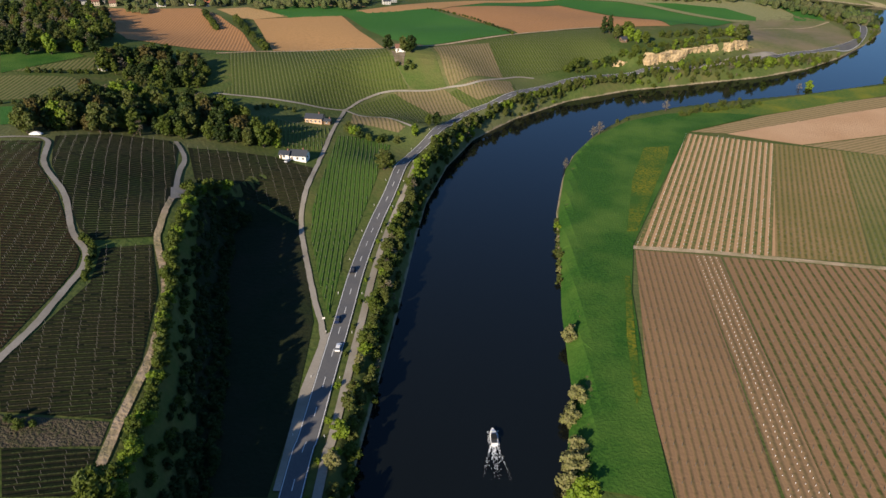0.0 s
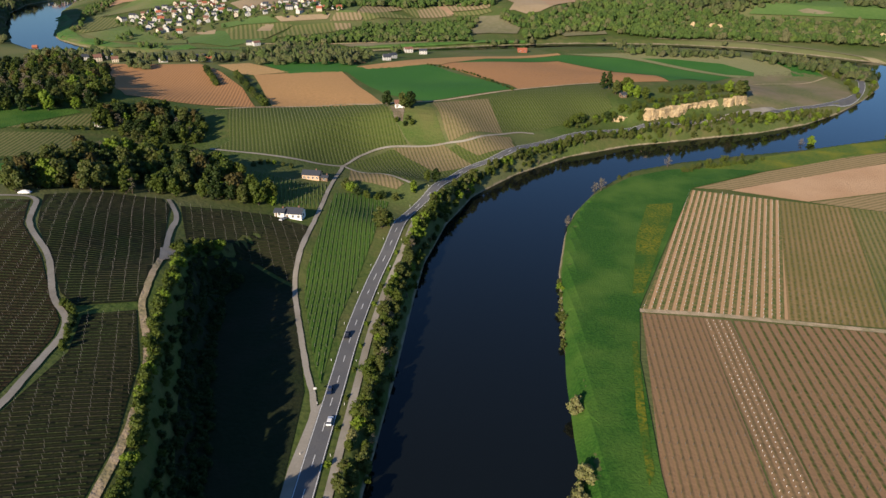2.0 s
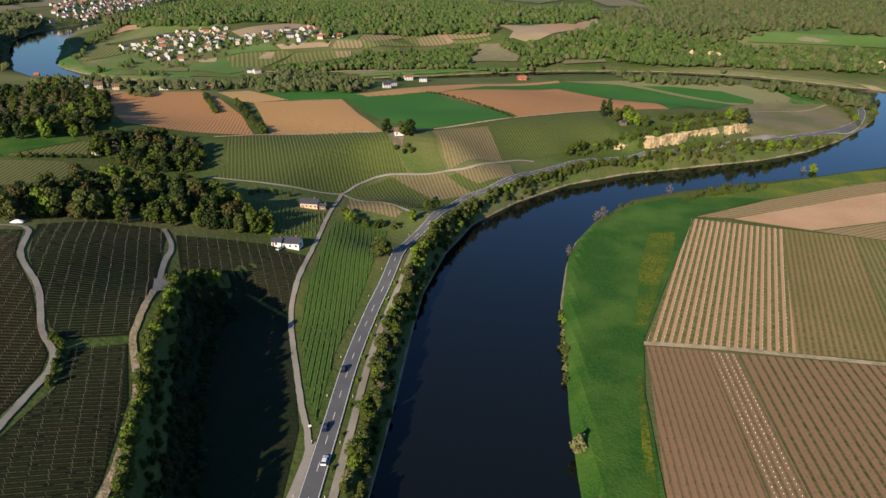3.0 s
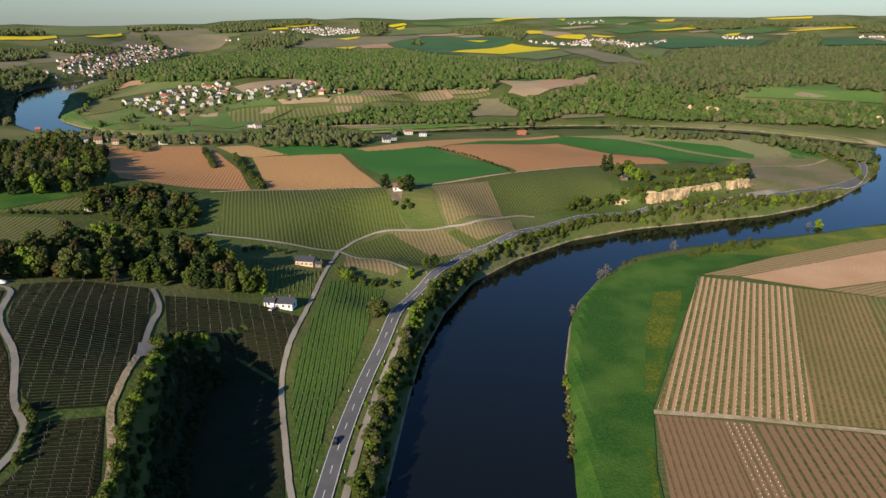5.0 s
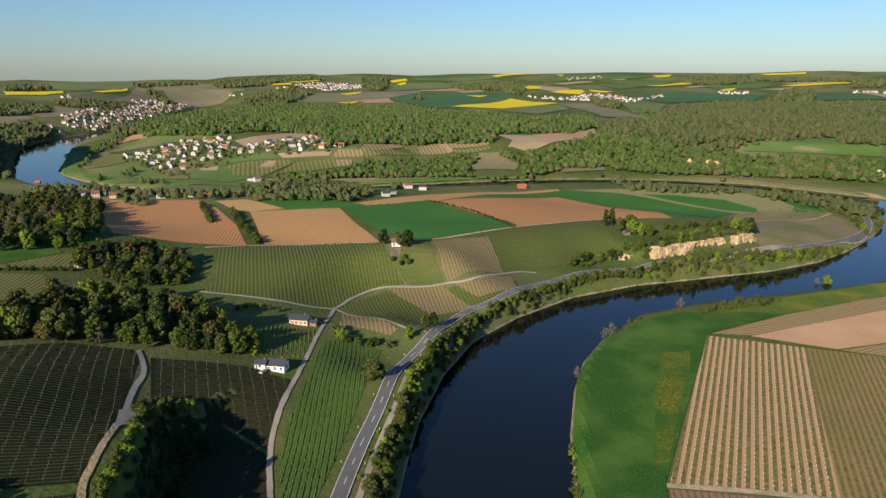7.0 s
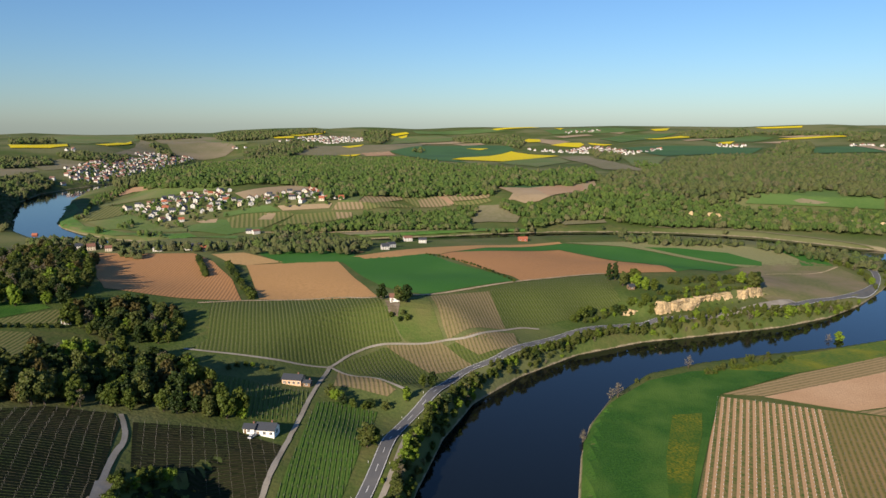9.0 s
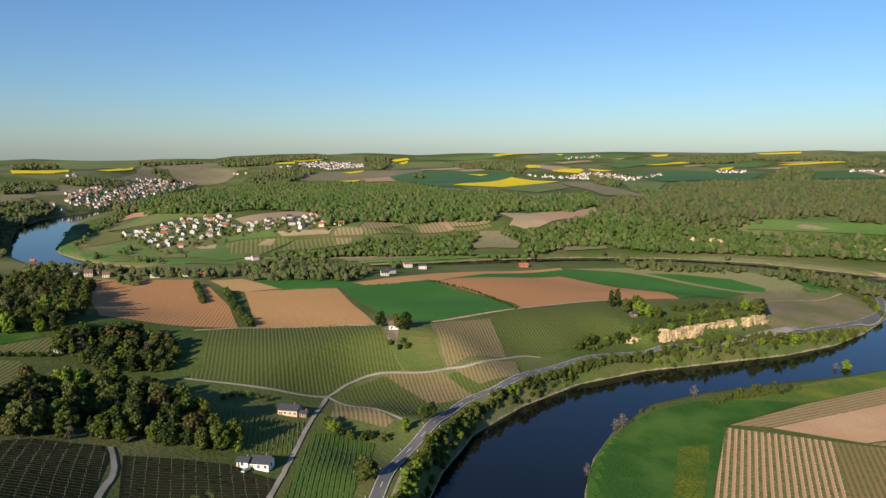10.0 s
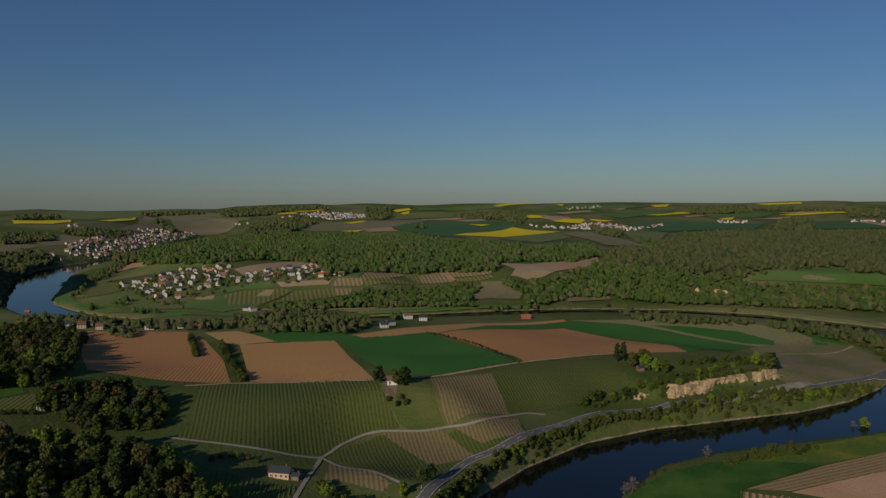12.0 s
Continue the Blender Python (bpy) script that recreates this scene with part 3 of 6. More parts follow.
far_field("pale green pasture in the distance", M_PASTURE, [(-606, 1188), (-632, 1294), (-569, 1260), (-489, 1273), (-468, 1301), (-385, 1267), (-390, 1298), (-484, 1343), (-593, 1422), (-596, 1318)])
far_field("reddish ploughed field in the distance", M_FAR_RED, [(-653, 1341), (-682, 1428), (-650, 1471), (-592, 1433), (-562, 1387), (-614, 1405), (-633, 1374)])
far_field("olive striped vineyard in the distance", V_FAR_OLIVE, [(-578, 1117), (-606, 1254), (-548, 1215), (-498, 1126), (-513, 1075), (-535, 1068)])
far_field("pale green pasture in the distance", M_PASTURE, [(-532, 1064), (-510, 1070), (-495, 1120), (-449, 1065), (-404, 1018), (-358, 1002), (-348, 974), (-412, 981), (-467, 998)])
far_field("green crop field in the distance", M_CROP_FAR, [(-364, 1018), (-326, 1050), (-244, 986), (-286, 950), (-344, 973)])
far_field("tan fallow field in the distance", M_FAR_TAN, [(-361, 1044), (-332, 1055), (-327, 1031), (-349, 1033)])
far_field("tan fallow field in the distance", M_FAR_TAN, [(-353, 1210), (-313, 1258), (-273, 1302), (-229, 1288), (-228, 1239), (-270, 1162), (-322, 1159)])
far_field("green crop field in the distance", M_CROP_FAR, [(-305, 1307), (-237, 1328), (-233, 1294), (-273, 1309)])
far_field("green crop field in the distance", M_CROP_FAR, [(-334, 1087), (-305, 1093), (-262, 1092), (-243, 1075), (-297, 1065), (-326, 1062)])
far_field("tan fallow field in the distance", M_FAR_TAN, [(-253, 1092), (-171, 1104), (-174, 1089), (-241, 1077)])
far_field("olive striped vineyard in the distance", V_FAR_OLIVE, [(-318, 1050), (-295, 1063), (-240, 1073), (-222, 1066), (-245, 993), (-290, 985)])
far_field("tan fallow field in the distance", M_FAR_TAN, [(-268, 1035), (-264, 1066), (-249, 1066), (-248, 1036)])
far_field("olive striped vineyard in the distance", V_FAR_OLIVE, [(-221, 1063), (-170, 1077), (-138, 1077), (-135, 1054), (-181, 1024), (-232, 1000)])
far_field("tan striped vineyard in the distance", V_FAR_TAN, [(-162, 1076), (-138, 1077), (-135, 1056), (-157, 1046)])
far_field("tan striped vineyard in the distance", V_FAR_TAN, [(-169, 1083), (-164, 1108), (-118, 1112), (-124, 1088)])
far_field("olive striped vineyard in the distance", V_FAR_OLIVE, [(-127, 1109), (-120, 1167), (-76, 1132), (-45, 1128), (-116, 1087)])
far_field("tan striped vineyard in the distance", V_FAR_TAN, [(-131, 1112), (-128, 1181), (-63, 1206), (-67, 1158), (-110, 1113)])
far_field("pale green pasture in the distance", M_PASTURE, [(-159, 1119), (-141, 1195), (-130, 1172), (-132, 1111), (-161, 1108)])
far_field("olive striped vineyard in the distance", V_FAR_OLIVE, [(-67, 1158), (-61, 1206), (-15, 1207), (-10, 1154), (-42, 1131)])
far_field("tan striped vineyard in the distance", V_FAR_TAN, [(-42, 1167), (-9, 1192), (15, 1153), (-36, 1134)])
far_field("reddish ploughed field in the distance", M_FAR_RED, [(-11, 1192), (4, 1192), (18, 1159), (10, 1157)])
far_field("tan striped vineyard in the distance", V_FAR_TAN, [(-6, 1207), (78, 1206), (74, 1174), (13, 1171)])
far_field("olive striped vineyard in the distance", V_FAR_OLIVE, [(15, 1166), (74, 1171), (78, 1156), (56, 1151), (18, 1153)])
far_field("grey brown fallow slope in the distance", M_FALLOW, [(58, 1146), (93, 1132), (120, 1098), (107, 1052), (45, 1053), (39, 1106)])
far_field("tan fallow field in the distance", M_FAR_TAN, [(91, 1256), (147, 1304), (224, 1332), (286, 1368), (277, 1306), (244, 1224), (200, 1192), (151, 1140), (128, 1130), (103, 1146), (114, 1185)])
far_field("reddish ploughed field in the distance", M_FAR_RED, [(155, 1239), (208, 1300), (250, 1306), (244, 1224), (200, 1192), (168, 1166)])
far_field("dark green wheat field in the distance", M_TEAL, [(92, 1298), (150, 1322), (188, 1288), (146, 1245), (102, 1247)])
far_field("grey brown fallow slope in the distance", M_FALLOW, [(-140, 967), (-66, 986), (12, 1017), (12, 998), (-65, 971), (-124, 956)])
far_field("bright green river meadow in the distance", M_MEADOW_FAR, [(-124, 959), (-19, 990), (51, 1011), (115, 1013), (115, 1009), (51, 999), (-27, 975), (-109, 955)])
far_field("grey brown fallow slope in the distance", M_FALLOW, [(-622, 2893), (-573, 3133), (-253, 3210), (-79, 3464), (-110, 3171), (-227, 2882), (-329, 2771), (-495, 2711), (-582, 2712)])
far_field("reddish ploughed field in the distance", M_FAR_RED, [(-337, 2839), (-228, 2901), (-187, 2709), (-299, 2708)])
far_field("tan fallow field in the distance", M_FAR_TAN, [(-136, 3511), (91, 3577), (93, 3465), (-104, 3370)])
far_field("dark green wheat field in the distance", M_TEAL, [(-230, 2921), (-110, 3171), (110, 3304), (286, 3196), (298, 3000), (263, 2940), (24, 2419), (74, 2183), (-53, 2397), (-145, 2661)])
far_field("tan fallow field in the distance", M_FAR_TAN, [(32, 3418), (169, 3422), (190, 3311), (83, 3268)])
far_field("tan fallow field in the distance", M_FAR_TAN, [(385, 3600), (508, 3696), (587, 3306), (486, 3168)])
far_field("grey brown fallow slope in the distance", M_FALLOW, [(407, 2519), (510, 2532), (464, 1870), (457, 1592), (370, 1654)])
far_field("pale green pasture in the distance", M_PASTURE, [(160, 2165), (323, 2497), (398, 2468), (372, 2099), (228, 1762)])
far_field("tan fallow field in the distance", M_FAR_TAN, [(868, 3919), (1024, 3979), (954, 3851)])
far_field("tan fallow field in the distance", M_FAR_TAN, [(581, 3788), (769, 3816), (787, 3755), (623, 3676)])
far_field("tan fallow field in the distance", M_FAR_TAN, [(1065, 3198), (1318, 3422), (1276, 3301), (1061, 3111)])
far_field("tan fallow field in the distance", M_FAR_TAN, [(1345, 3107), (1567, 3208), (1465, 3075)])
far_field("tan fallow field in the distance", M_FAR_TAN, [(1575, 3361), (1810, 3329), (1843, 3223), (1605, 3286)])
far_field("tan fallow field in the distance", M_FAR_TAN, [(1633, 2837), (1697, 2830), (1595, 2568), (1458, 2351)])
far_field("dark green wheat field in the distance", M_TEAL, [(726, 2912), (1068, 2895), (1172, 2616), (1009, 2338), (899, 2389), (749, 2395), (742, 2568)])
far_field("pale green pasture in the distance", M_PASTURE, [(596, 2395), (733, 2345), (540, 1804), (466, 1767)])
far_field("dark green wheat field in the distance", M_TEAL, [(1323, 2549), (1599, 2779), (1445, 2330), (1206, 2324)])
far_field("green crop field in the distance", M_CROP_FAR, [(760, 3495), (948, 3799), (1262, 3833), (967, 3437), (811, 3250)])
far_field("green crop field in the distance", M_CROP_FAR, [(1188, 3292), (1505, 3477), (1544, 3323), (1361, 3145), (1154, 3064)])
far_field("pale green pasture in the distance", M_PASTURE, [(-273, 3847), (-27, 3967), (66, 3831), (33, 3595), (-139, 3579), (-253, 3210)])
far_field("green crop field in the distance", M_CROP_FAR, [(-194, 4124), (241, 4215), (367, 4111), (102, 4044), (-156, 4011)])
far_field("green crop field in the distance", M_CROP_FAR, [(571, 4154), (1031, 4135), (1157, 3999), (842, 3872), (598, 3900)])
far_field("green crop field in the distance", M_CROP_FAR, [(464, 1110), (482, 1131), (556, 1157), (648, 1196), (623, 1133), (665, 1090), (645, 1056), (577, 1079), (526, 1095), (503, 1101)])
far_field("grey brown fallow slope in the distance", M_FALLOW, [(536, 1107), (551, 1110), (583, 1090), (565, 1089), (541, 1099)])
far_field("grey brown fallow slope in the distance", M_FALLOW, [(170, 1056), (185, 1076), (239, 1070), (239, 1053), (175, 1040)])
far_field("bright yellow rapeseed field", M_RAPE, [(-1542, 2496), (-1412, 2429), (-1398, 2617), (-1291, 2428), (-1290, 2317), (-1374, 2244)])
far_field("bright yellow rapeseed field", M_RAPE, [(-1324, 2677), (-1326, 2816), (-1491, 3350), (-1289, 2915), (-1266, 2646)])
far_field("bright yellow rapeseed field", M_RAPE, [(-881, 3573), (-783, 3637), (-753, 3526), (-833, 3478)])
far_field("bright yellow rapeseed field", M_RAPE, [(-830, 3741), (-763, 3906), (-672, 3976), (-669, 3849), (-755, 3642)])
far_field("bright yellow rapeseed field", M_RAPE, [(23, 2391), (277, 2960), (419, 2596), (182, 2231)])
far_field("bright yellow rapeseed field", M_RAPE, [(393, 3593), (439, 3738), (489, 3659), (458, 3370), (395, 3358)])
far_field("bright yellow rapeseed field", M_RAPE, [(474, 3170), (551, 3253), (624, 3251), (624, 3173), (581, 3068), (504, 3121)])
far_field("bright yellow rapeseed field", M_RAPE, [(654, 3247), (747, 3147), (701, 3108), (652, 3173)])
far_field("bright yellow rapeseed field", M_RAPE, [(273, 4186), (544, 4482), (585, 4390), (303, 4138)])
far_field("bright yellow rapeseed field", M_RAPE, [(1176, 4067), (1322, 4167), (1244, 3972), (1178, 3961)])
far_field("bright yellow rapeseed field", M_RAPE, [(984, 3498), (1341, 3755), (1378, 3653), (1016, 3372)])
far_field("bright yellow rapeseed field", M_RAPE, [(1729, 3959), (1925, 3819), (1891, 3762), (1738, 3874)])
far_field("bright yellow rapeseed field", M_RAPE, [(1536, 3278), (1825, 3260), (1821, 3208), (1577, 3228)])
far_field("bright yellow rapeseed field", M_RAPE, [(1169, 3039), (1287, 3149), (1198, 2979), (1157, 2977)])
far_field("bright yellow rapeseed field", M_RAPE, [(-313, 3964), (-223, 4060), (-204, 4003), (-278, 3911)])
far_field("bright yellow rapeseed field", M_RAPE, [(-259, 3868), (-211, 3956), (-212, 3863), (-235, 3821)])
far_field("bright yellow rapeseed field", M_RAPE, [(660, 4305), (715, 4263), (671, 4116)])
far_field("bright yellow rapeseed field", M_RAPE, [(-416, 2732), (-332, 2795), (-349, 2672)])
far_field("bright yellow rapeseed field", M_RAPE, [(91, 3099), (190, 3094), (150, 3025)])
far_field("bright yellow rapeseed field", M_RAPE, [(-454, 3088), (-371, 3226), (-370, 3111), (-408, 3026)])

# ---------------------------------------------------------------- roads and lanes
MAIN = curve_points([(-38, -300), (-41, 0), (-40, 127), (-39, 147), (-38, 173), (-36.5, 207), (-35, 242), (-31.5, 280), (-26, 313), (-18.5, 359), (-5, 391), (13, 439), (37, 457), (68, 491), (111, 524), (150, 535), (199, 547), (225, 560), (251, 571), (278, 584), (306, 600), (331, 611), (362, 633), (393, 665), (416, 699), (431, 733), (431, 757)])
road = tagged(ribbon("road", MAIN, 6.3, M_ASPHALT, 0.3, pieces=2), "grey asphalt valley road with white markings", "road", kind="structure")
for off in (-2.85, 2.85):
    ribbon("edge_line", MAIN, 0.2, M_PAINT, 0.36, off, road, "white painted edge line")
DENSE = curve_points([tuple(p) for p in MAIN], 1.0)
for k in range(0, 900, 12):
    if k + 5 < len(DENSE):
        ribbon("centre_dash", DENSE[k:k + 5], 0.2, M_PAINT, 0.36, 0, road)
ribbon_path = ribbon("cycle_path", [p for p in MAIN if p.y < 350], 2.6, M_LANE, 0.28, 7.0)
tagged(ribbon_path, "pale concrete cycle path along the road", "path", kind="structure")


def lane(points, width, material, label):
    ob = ribbon("lane", curve_points(points), width, material, 0.28, pieces=2, ragged=0.15)
    return tagged(ob, label, "lane", kind="structure")


lane([(-121, 135), (-120, 148), (-119, 164), (-120, 182), (-121, 198), (-125, 209), (-135, 221), (-149, 246), (-167, 268), (-181, 298), (-194, 301), (-211, 295)], 2.2, M_LANE, "pale concrete lane winding through vineyards")
lane([(-81, 108), (-82, 122), (-83, 132), (-84, 153), (-87, 172), (-94, 197), (-105, 221), (-108, 233), (-115, 265)], 2.4, M_TRACK, "sandy dirt track above a bluff")
lane([(-114, 263), (-122, 293), (-124, 308), (-130, 321), (-136, 331)], 2.2, M_LANE, "pale concrete lane by the vineyard")
lane([(-65, 441), (-65, 377), (-66, 329), (-67, 301), (-65, 279), (-55, 240), (-48, 215), (-44, 203), (-41.5, 192)], 2.2, M_LANE, "pale concrete lane down to the road")
lane([(-65, 439), (-55, 465), (-37, 480), (-1, 480), (22, 481), (53, 510), (68, 514)], 2.0, M_LANE, "pale lane climbing the slope")
lane([(-148, 434), (-111, 427), (-87, 432), (-65, 439)], 2.2, M_LANE, "pale lane between vineyards")
lane([(-64, 439), (-43, 416), (-19, 399)], 2.0, M_LANE, "pale lane towards the road")
lane([(-168, 514), (-134, 529), (-80, 536), (-44, 527), (-10, 534), (57, 587), (96, 612), (141, 639)], 3.0, M_TRACK, "field track along the crest")
lane([(295, 1032), (410, 999), (460, 958), (497, 916), (528, 868), (560, 800)], 4.5, M_FALLOW, "pale railway embankment on the far bank")
lane([(-277, 967), (-201, 966), (-126, 977), (-51, 997), (12, 1014)], 4.0, M_TRACK, "pale road along the far bank")
lane([(309, 704), (333, 709), (355, 710), (376, 720), (402, 742)], 2.4, M_TRACK, "pale lane across the rough slope")
lane([(82, 261), (113, 258), (147, 252), (184, 245), (220, 239)], 3.0, M_TRACK, "grassy field track between vineyards")
field("slip_road", [(-43, 194), (-43, 189), (-45, 167), (-45, 148), (-45, 127), (-43, 127), (-42, 148), (-41, 167), (-39, 189), (-39, 199)], M_LANE, "pale paved strip where the lane joins the road", lift=0.27, step=3.0, category="pavement")
field("turning_area", [(-120, 277), (-115, 281), (-110, 270), (-112, 265), (-115, 263)], M_LANE, "pale concrete turning area", lift=0.3, category="pavement")
field("lay_by", [(194, 540), (221, 561), (251, 580), (281, 595), (285, 590), (252, 567), (222, 554)], M_LANE, "pale gravel lay-by beside the road", lift=0.7, step=3.0, category="pavement")

# ---------------------------------------------------------------- trees
SHAPES = {
    # kind: lobes, crown width share, crown bottom share, leaves, leaf size
    "broad": (17, 0.37, 0.12, 1100, 0.5),
    "tall": (12, 0.24, 0.10, 750, 0.45),
    "bush": (11, 0.6, 0.0, 640, 0.6),
    "bare": (9, 0.34, 0.22, 420, 0.42),
}


def ball(cx, cy, cz, rx, rz, rng, segs=7, rings=4):
    verts, faces = [(cx, cy, cz + rz)], []
    for j in range(1, rings):
        for i in range(segs):
            a, b = 2 * math.pi * i / segs, math.pi * j / rings
            k = rng.uniform(0.8, 1.15)
            verts.append((cx + rx * k * math.sin(b) * math.cos(a), cy + rx * k * math.sin(b) * math.sin(a), cz + rz * k * math.cos(b)))
    verts.append((cx, cy, cz - rz))
    faces += [(0, 1 + i, 1 + (i + 1) % segs) for i in range(segs)]
    for j in range(rings - 2):
        faces += [(1 + j * segs + i, 1 + (j + 1) * segs + i, 1 + (j + 1) * segs + (i + 1) % segs, 1 + j * segs + (i + 1) % segs) for i in range(segs)]
    last = 1 + (rings - 2) * segs
    faces += [(last + (i + 1) % segs, last + i, len(verts) - 1) for i in range(segs)]
    return verts, faces


def limb(verts, faces, a, b, ra, rb, sides=6):
    d = (b - a).normalized()
    u = d.orthogonal().normalized()
    w = d.cross(u)
    base = len(verts)
    for p, r in ((a, ra), (b, rb)):
        for i in range(sides):
            t = 2 * math.pi * i / sides
            verts.append(tuple(p + (u * math.cos(t) + w * math.sin(t)) * r))
    faces += [(base + i, base + (i + 1) % sides, base + sides + (i + 1) % sides, base + sides + i) for i in range(sides)]


def make_tree(kind, leaf, seed, name, label, tall=10.0):
    """A tree ten metres tall: tapered trunk with limbs, crown of leaf clumps in lobes."""
    rng = random.Random(seed)
    lobes, wide, low, count, size = SHAPES[kind]
    root = new(name)
    tagged(root, label, name)
    tv, tf = [], []
    top = Vector((rng.uniform(-0.5, 0.5), rng.uniform(-0.5, 0.5), tall * 0.72))
    mid = Vector((top.x * 0.3, top.y * 0.3, tall * 0.3))
    limb(tv, tf, Vector((0, 0, -0.8)), mid, 0.34, 0.22)
    limb(tv, tf, mid, top, 0.22, 0.06)
    cv, cf = [], []
    spots = []
    for k in range(lobes):
        zz = low + (0.93 - low) * (k + 0.5) / lobes
        girth = math.sin(math.pi * min(0.97, (zz - low + 0.16) / (1.16 - low))) ** 0.7
        r = tall * wide * girth * rng.uniform(0.2, 0.75)
        a = k * 2.4 + rng.uniform(-0.5, 0.5)
        rad = tall * wide * girth * rng.uniform(0.28, 0.5)
        spots.append((Vector((math.cos(a) * r, math.sin(a) * r, tall * zz)), rad, rad * rng.uniform(0.65, 0.95)))
    for c, rad, rz in spots:
        limb(tv, tf, Vector((c.x * 0.15, c.y * 0.15, max(0.5, c.z - tall * 0.22))), c, 0.11, 0.03, 4)
        if kind != "bare":
            v, f = ball(c.x, c.y, c.z, rad * 0.74, rz * 0.74, rng)
            cf += [tuple(i + len(cv) for i in q) for q in f]
            cv += v
    total = sum(q[1] ** 2 for q in spots)
    for c, rad, rz in spots:
        for _ in range(int(count * rad ** 2 / total) + 6):
            n = Vector((rng.gauss(0, 1), rng.gauss(0, 1), rng.gauss(0.25, 1))).normalized()
            k = rng.uniform(0.72, 1.16)
            p = c + Vector((n.x * rad * k, n.y * rad * k, n.z * rz * k))
            if p.z < 0.1:
                continue
            n = (n + Vector((rng.uniform(-0.8, 0.8), rng.uniform(-0.8, 0.8), rng.uniform(-0.4, 0.8)))).normalized()
            u = n.orthogonal().normalized()
            u.rotate(Matrix.Rotation(rng.uniform(0, 6.28), 3, n))
            w = n.cross(u)
            s1 = size * rng.uniform(0.55, 1.25)
            s2 = s1 * (rng.uniform(0.12, 0.3) if kind == "bare" else rng.uniform(0.5, 0.95))
            base = len(cv)
            bend = n * s1 * rng.uniform(-0.25, 0.25)
            cv += [tuple(p - u * s1), tuple(p - w * s2 + bend), tuple(p + u * s1), tuple(p + w * s2 + bend)]
            cf.append((base, base + 1, base + 2, base + 3))
    mesh_object("trunk", tv, tf, M_BARK, root)
    mesh_object("crown", cv, cf, M_LEAF[leaf], root)
    return root


LABELS = {
    "pale": "tree with pale cream green budding leaves",
    "dark": "tree with dense dark green foliage", "green": "broad leafy tree with mid green foliage",
    "lime": "tree with bright lime green spring leaves", "olive": "tree with sparse olive brown young leaves",
    "copper": "tree with young copper brown leaves",
    "bare": "nearly bare grey brown tree in bud",
}
BUSH_LABELS = {k: v.replace("tree", "bush") for k, v in LABELS.items()}
PLANTED = []


def plant(kind, leaf, x, y, tall, rng, group="", width=1.0):
    s = tall / 10.0
    m = pose(x, y, float(height(x, y)) - 0.1, 0, 0, rng.uniform(0, 360)) @ Matrix.Diagonal((s * width * rng.uniform(0.85, 1.15), s * width * rng.uniform(0.85, 1.15), s, 1))
    PLANTED.append((kind, leaf, rng.randrange(2), m, group))


def grow_all():
    """The 300 trees and 300 bushes in the near part of the valley stand singly, the rest as joined groves."""
    proto, groves = {}, {}
    for bushy in (False, True):
        kinds = sorted((p for p in PLANTED if (p[0] == "bush") == bushy), key=lambda p: (p[3].translation - Vector((-40, 150, 0))).length)
        for n, (kind, leaf, turn, m, group) in enumerate(kinds):
            key = (kind, leaf, turn)
            if key not in proto:
                proto[key] = make_tree(kind, leaf, sum(map(ord, kind + leaf)) % 7 + turn * 31 + len(proto), "bush" if bushy else "tree", (BUSH_LABELS if bushy else LABELS)[leaf])
                ob = proto[key]
            elif n < 300:
                ob = copy_thing(proto[key], Matrix.Identity(4))
            else:
                groves.setdefault((bushy, leaf), []).append((proto[key], m))
                continue
            ob.matrix_basis = m
            if group:
                ob["group"] = group
    for (bushy, leaf), stock in groves.items():
        name = "thicket" if bushy else "grove"
        root = tagged(new(name), ("thicket of bushes, " if bushy else "grove of trees, ") + LABELS[leaf].replace("tree ", "").replace("with ", ""), name, kind="stuff")
        for child, mat in (("trunk", M_BARK), ("crown", M_LEAF[leaf])):
            verts, faces, count = [], [], 0
            for ob, m in stock:
                me = next(c for c in ob.children if c.name.startswith(child)).data
                co = np.empty(len(me.vertices) * 3)
                me.vertices.foreach_get("co", co)
                mm = np.array(m)
                verts.append(co.reshape(-1, 3) @ mm[:3, :3].T + mm[:3, 3])
                faces += [tuple(i + count for i in p.vertices) for p in me.polygons]
                count += len(me.vertices)
            mesh_object(child, np.concatenate(verts).tolist(), faces, mat, root)


def pick(rng, table):
    t = rng.uniform(0, sum(w for *_, w in table))
    for *what, w in table:
        t -= w
        if t <= 0:
            return what
    return table[-1][:-1]


MIXED = [("broad", "dark", 3), ("broad", "green", 4), ("broad", "olive", 3), ("broad", "copper", 1.5), ("broad", "lime", 0.7), ("tall", "dark", 1.5), ("tall", "green", 1), ("bare", "bare", 0.9)]
RIVERSIDE = [("broad", "green", 3), ("broad", "lime", 1), ("bush", "green", 2), ("bush", "lime", 0.6), ("broad", "olive", 3.2), ("bush", "olive", 1.6), ("bush", "dark", 0.8), ("bare", "bare", 1.3), ("broad", "pale", 0.4)]
SHRUBS = [("bush", "green", 3), ("bush", "lime", 1), ("bush", "dark", 1.5), ("bush", "olive", 2)]
HEDGE = [("bush", "green", 3), ("bush", "dark", 3), ("bush", "olive", 1)]
WILLOW = [("bush", "pale", 2), ("bush", "olive", 2), ("bare", "bare", 0.8), ("bush", "lime", 0.6)]


def wood(poly, gap, table, lo, hi, seed, group):
    rng = random.Random(seed)
    for x, y in zip(*scatter(poly, gap, seed)):
        kind, leaf = pick(rng, table)
        plant(kind, leaf, x, y, rng.uniform(lo, hi) * (0.5 if kind == "bush" else 1), rng, group)


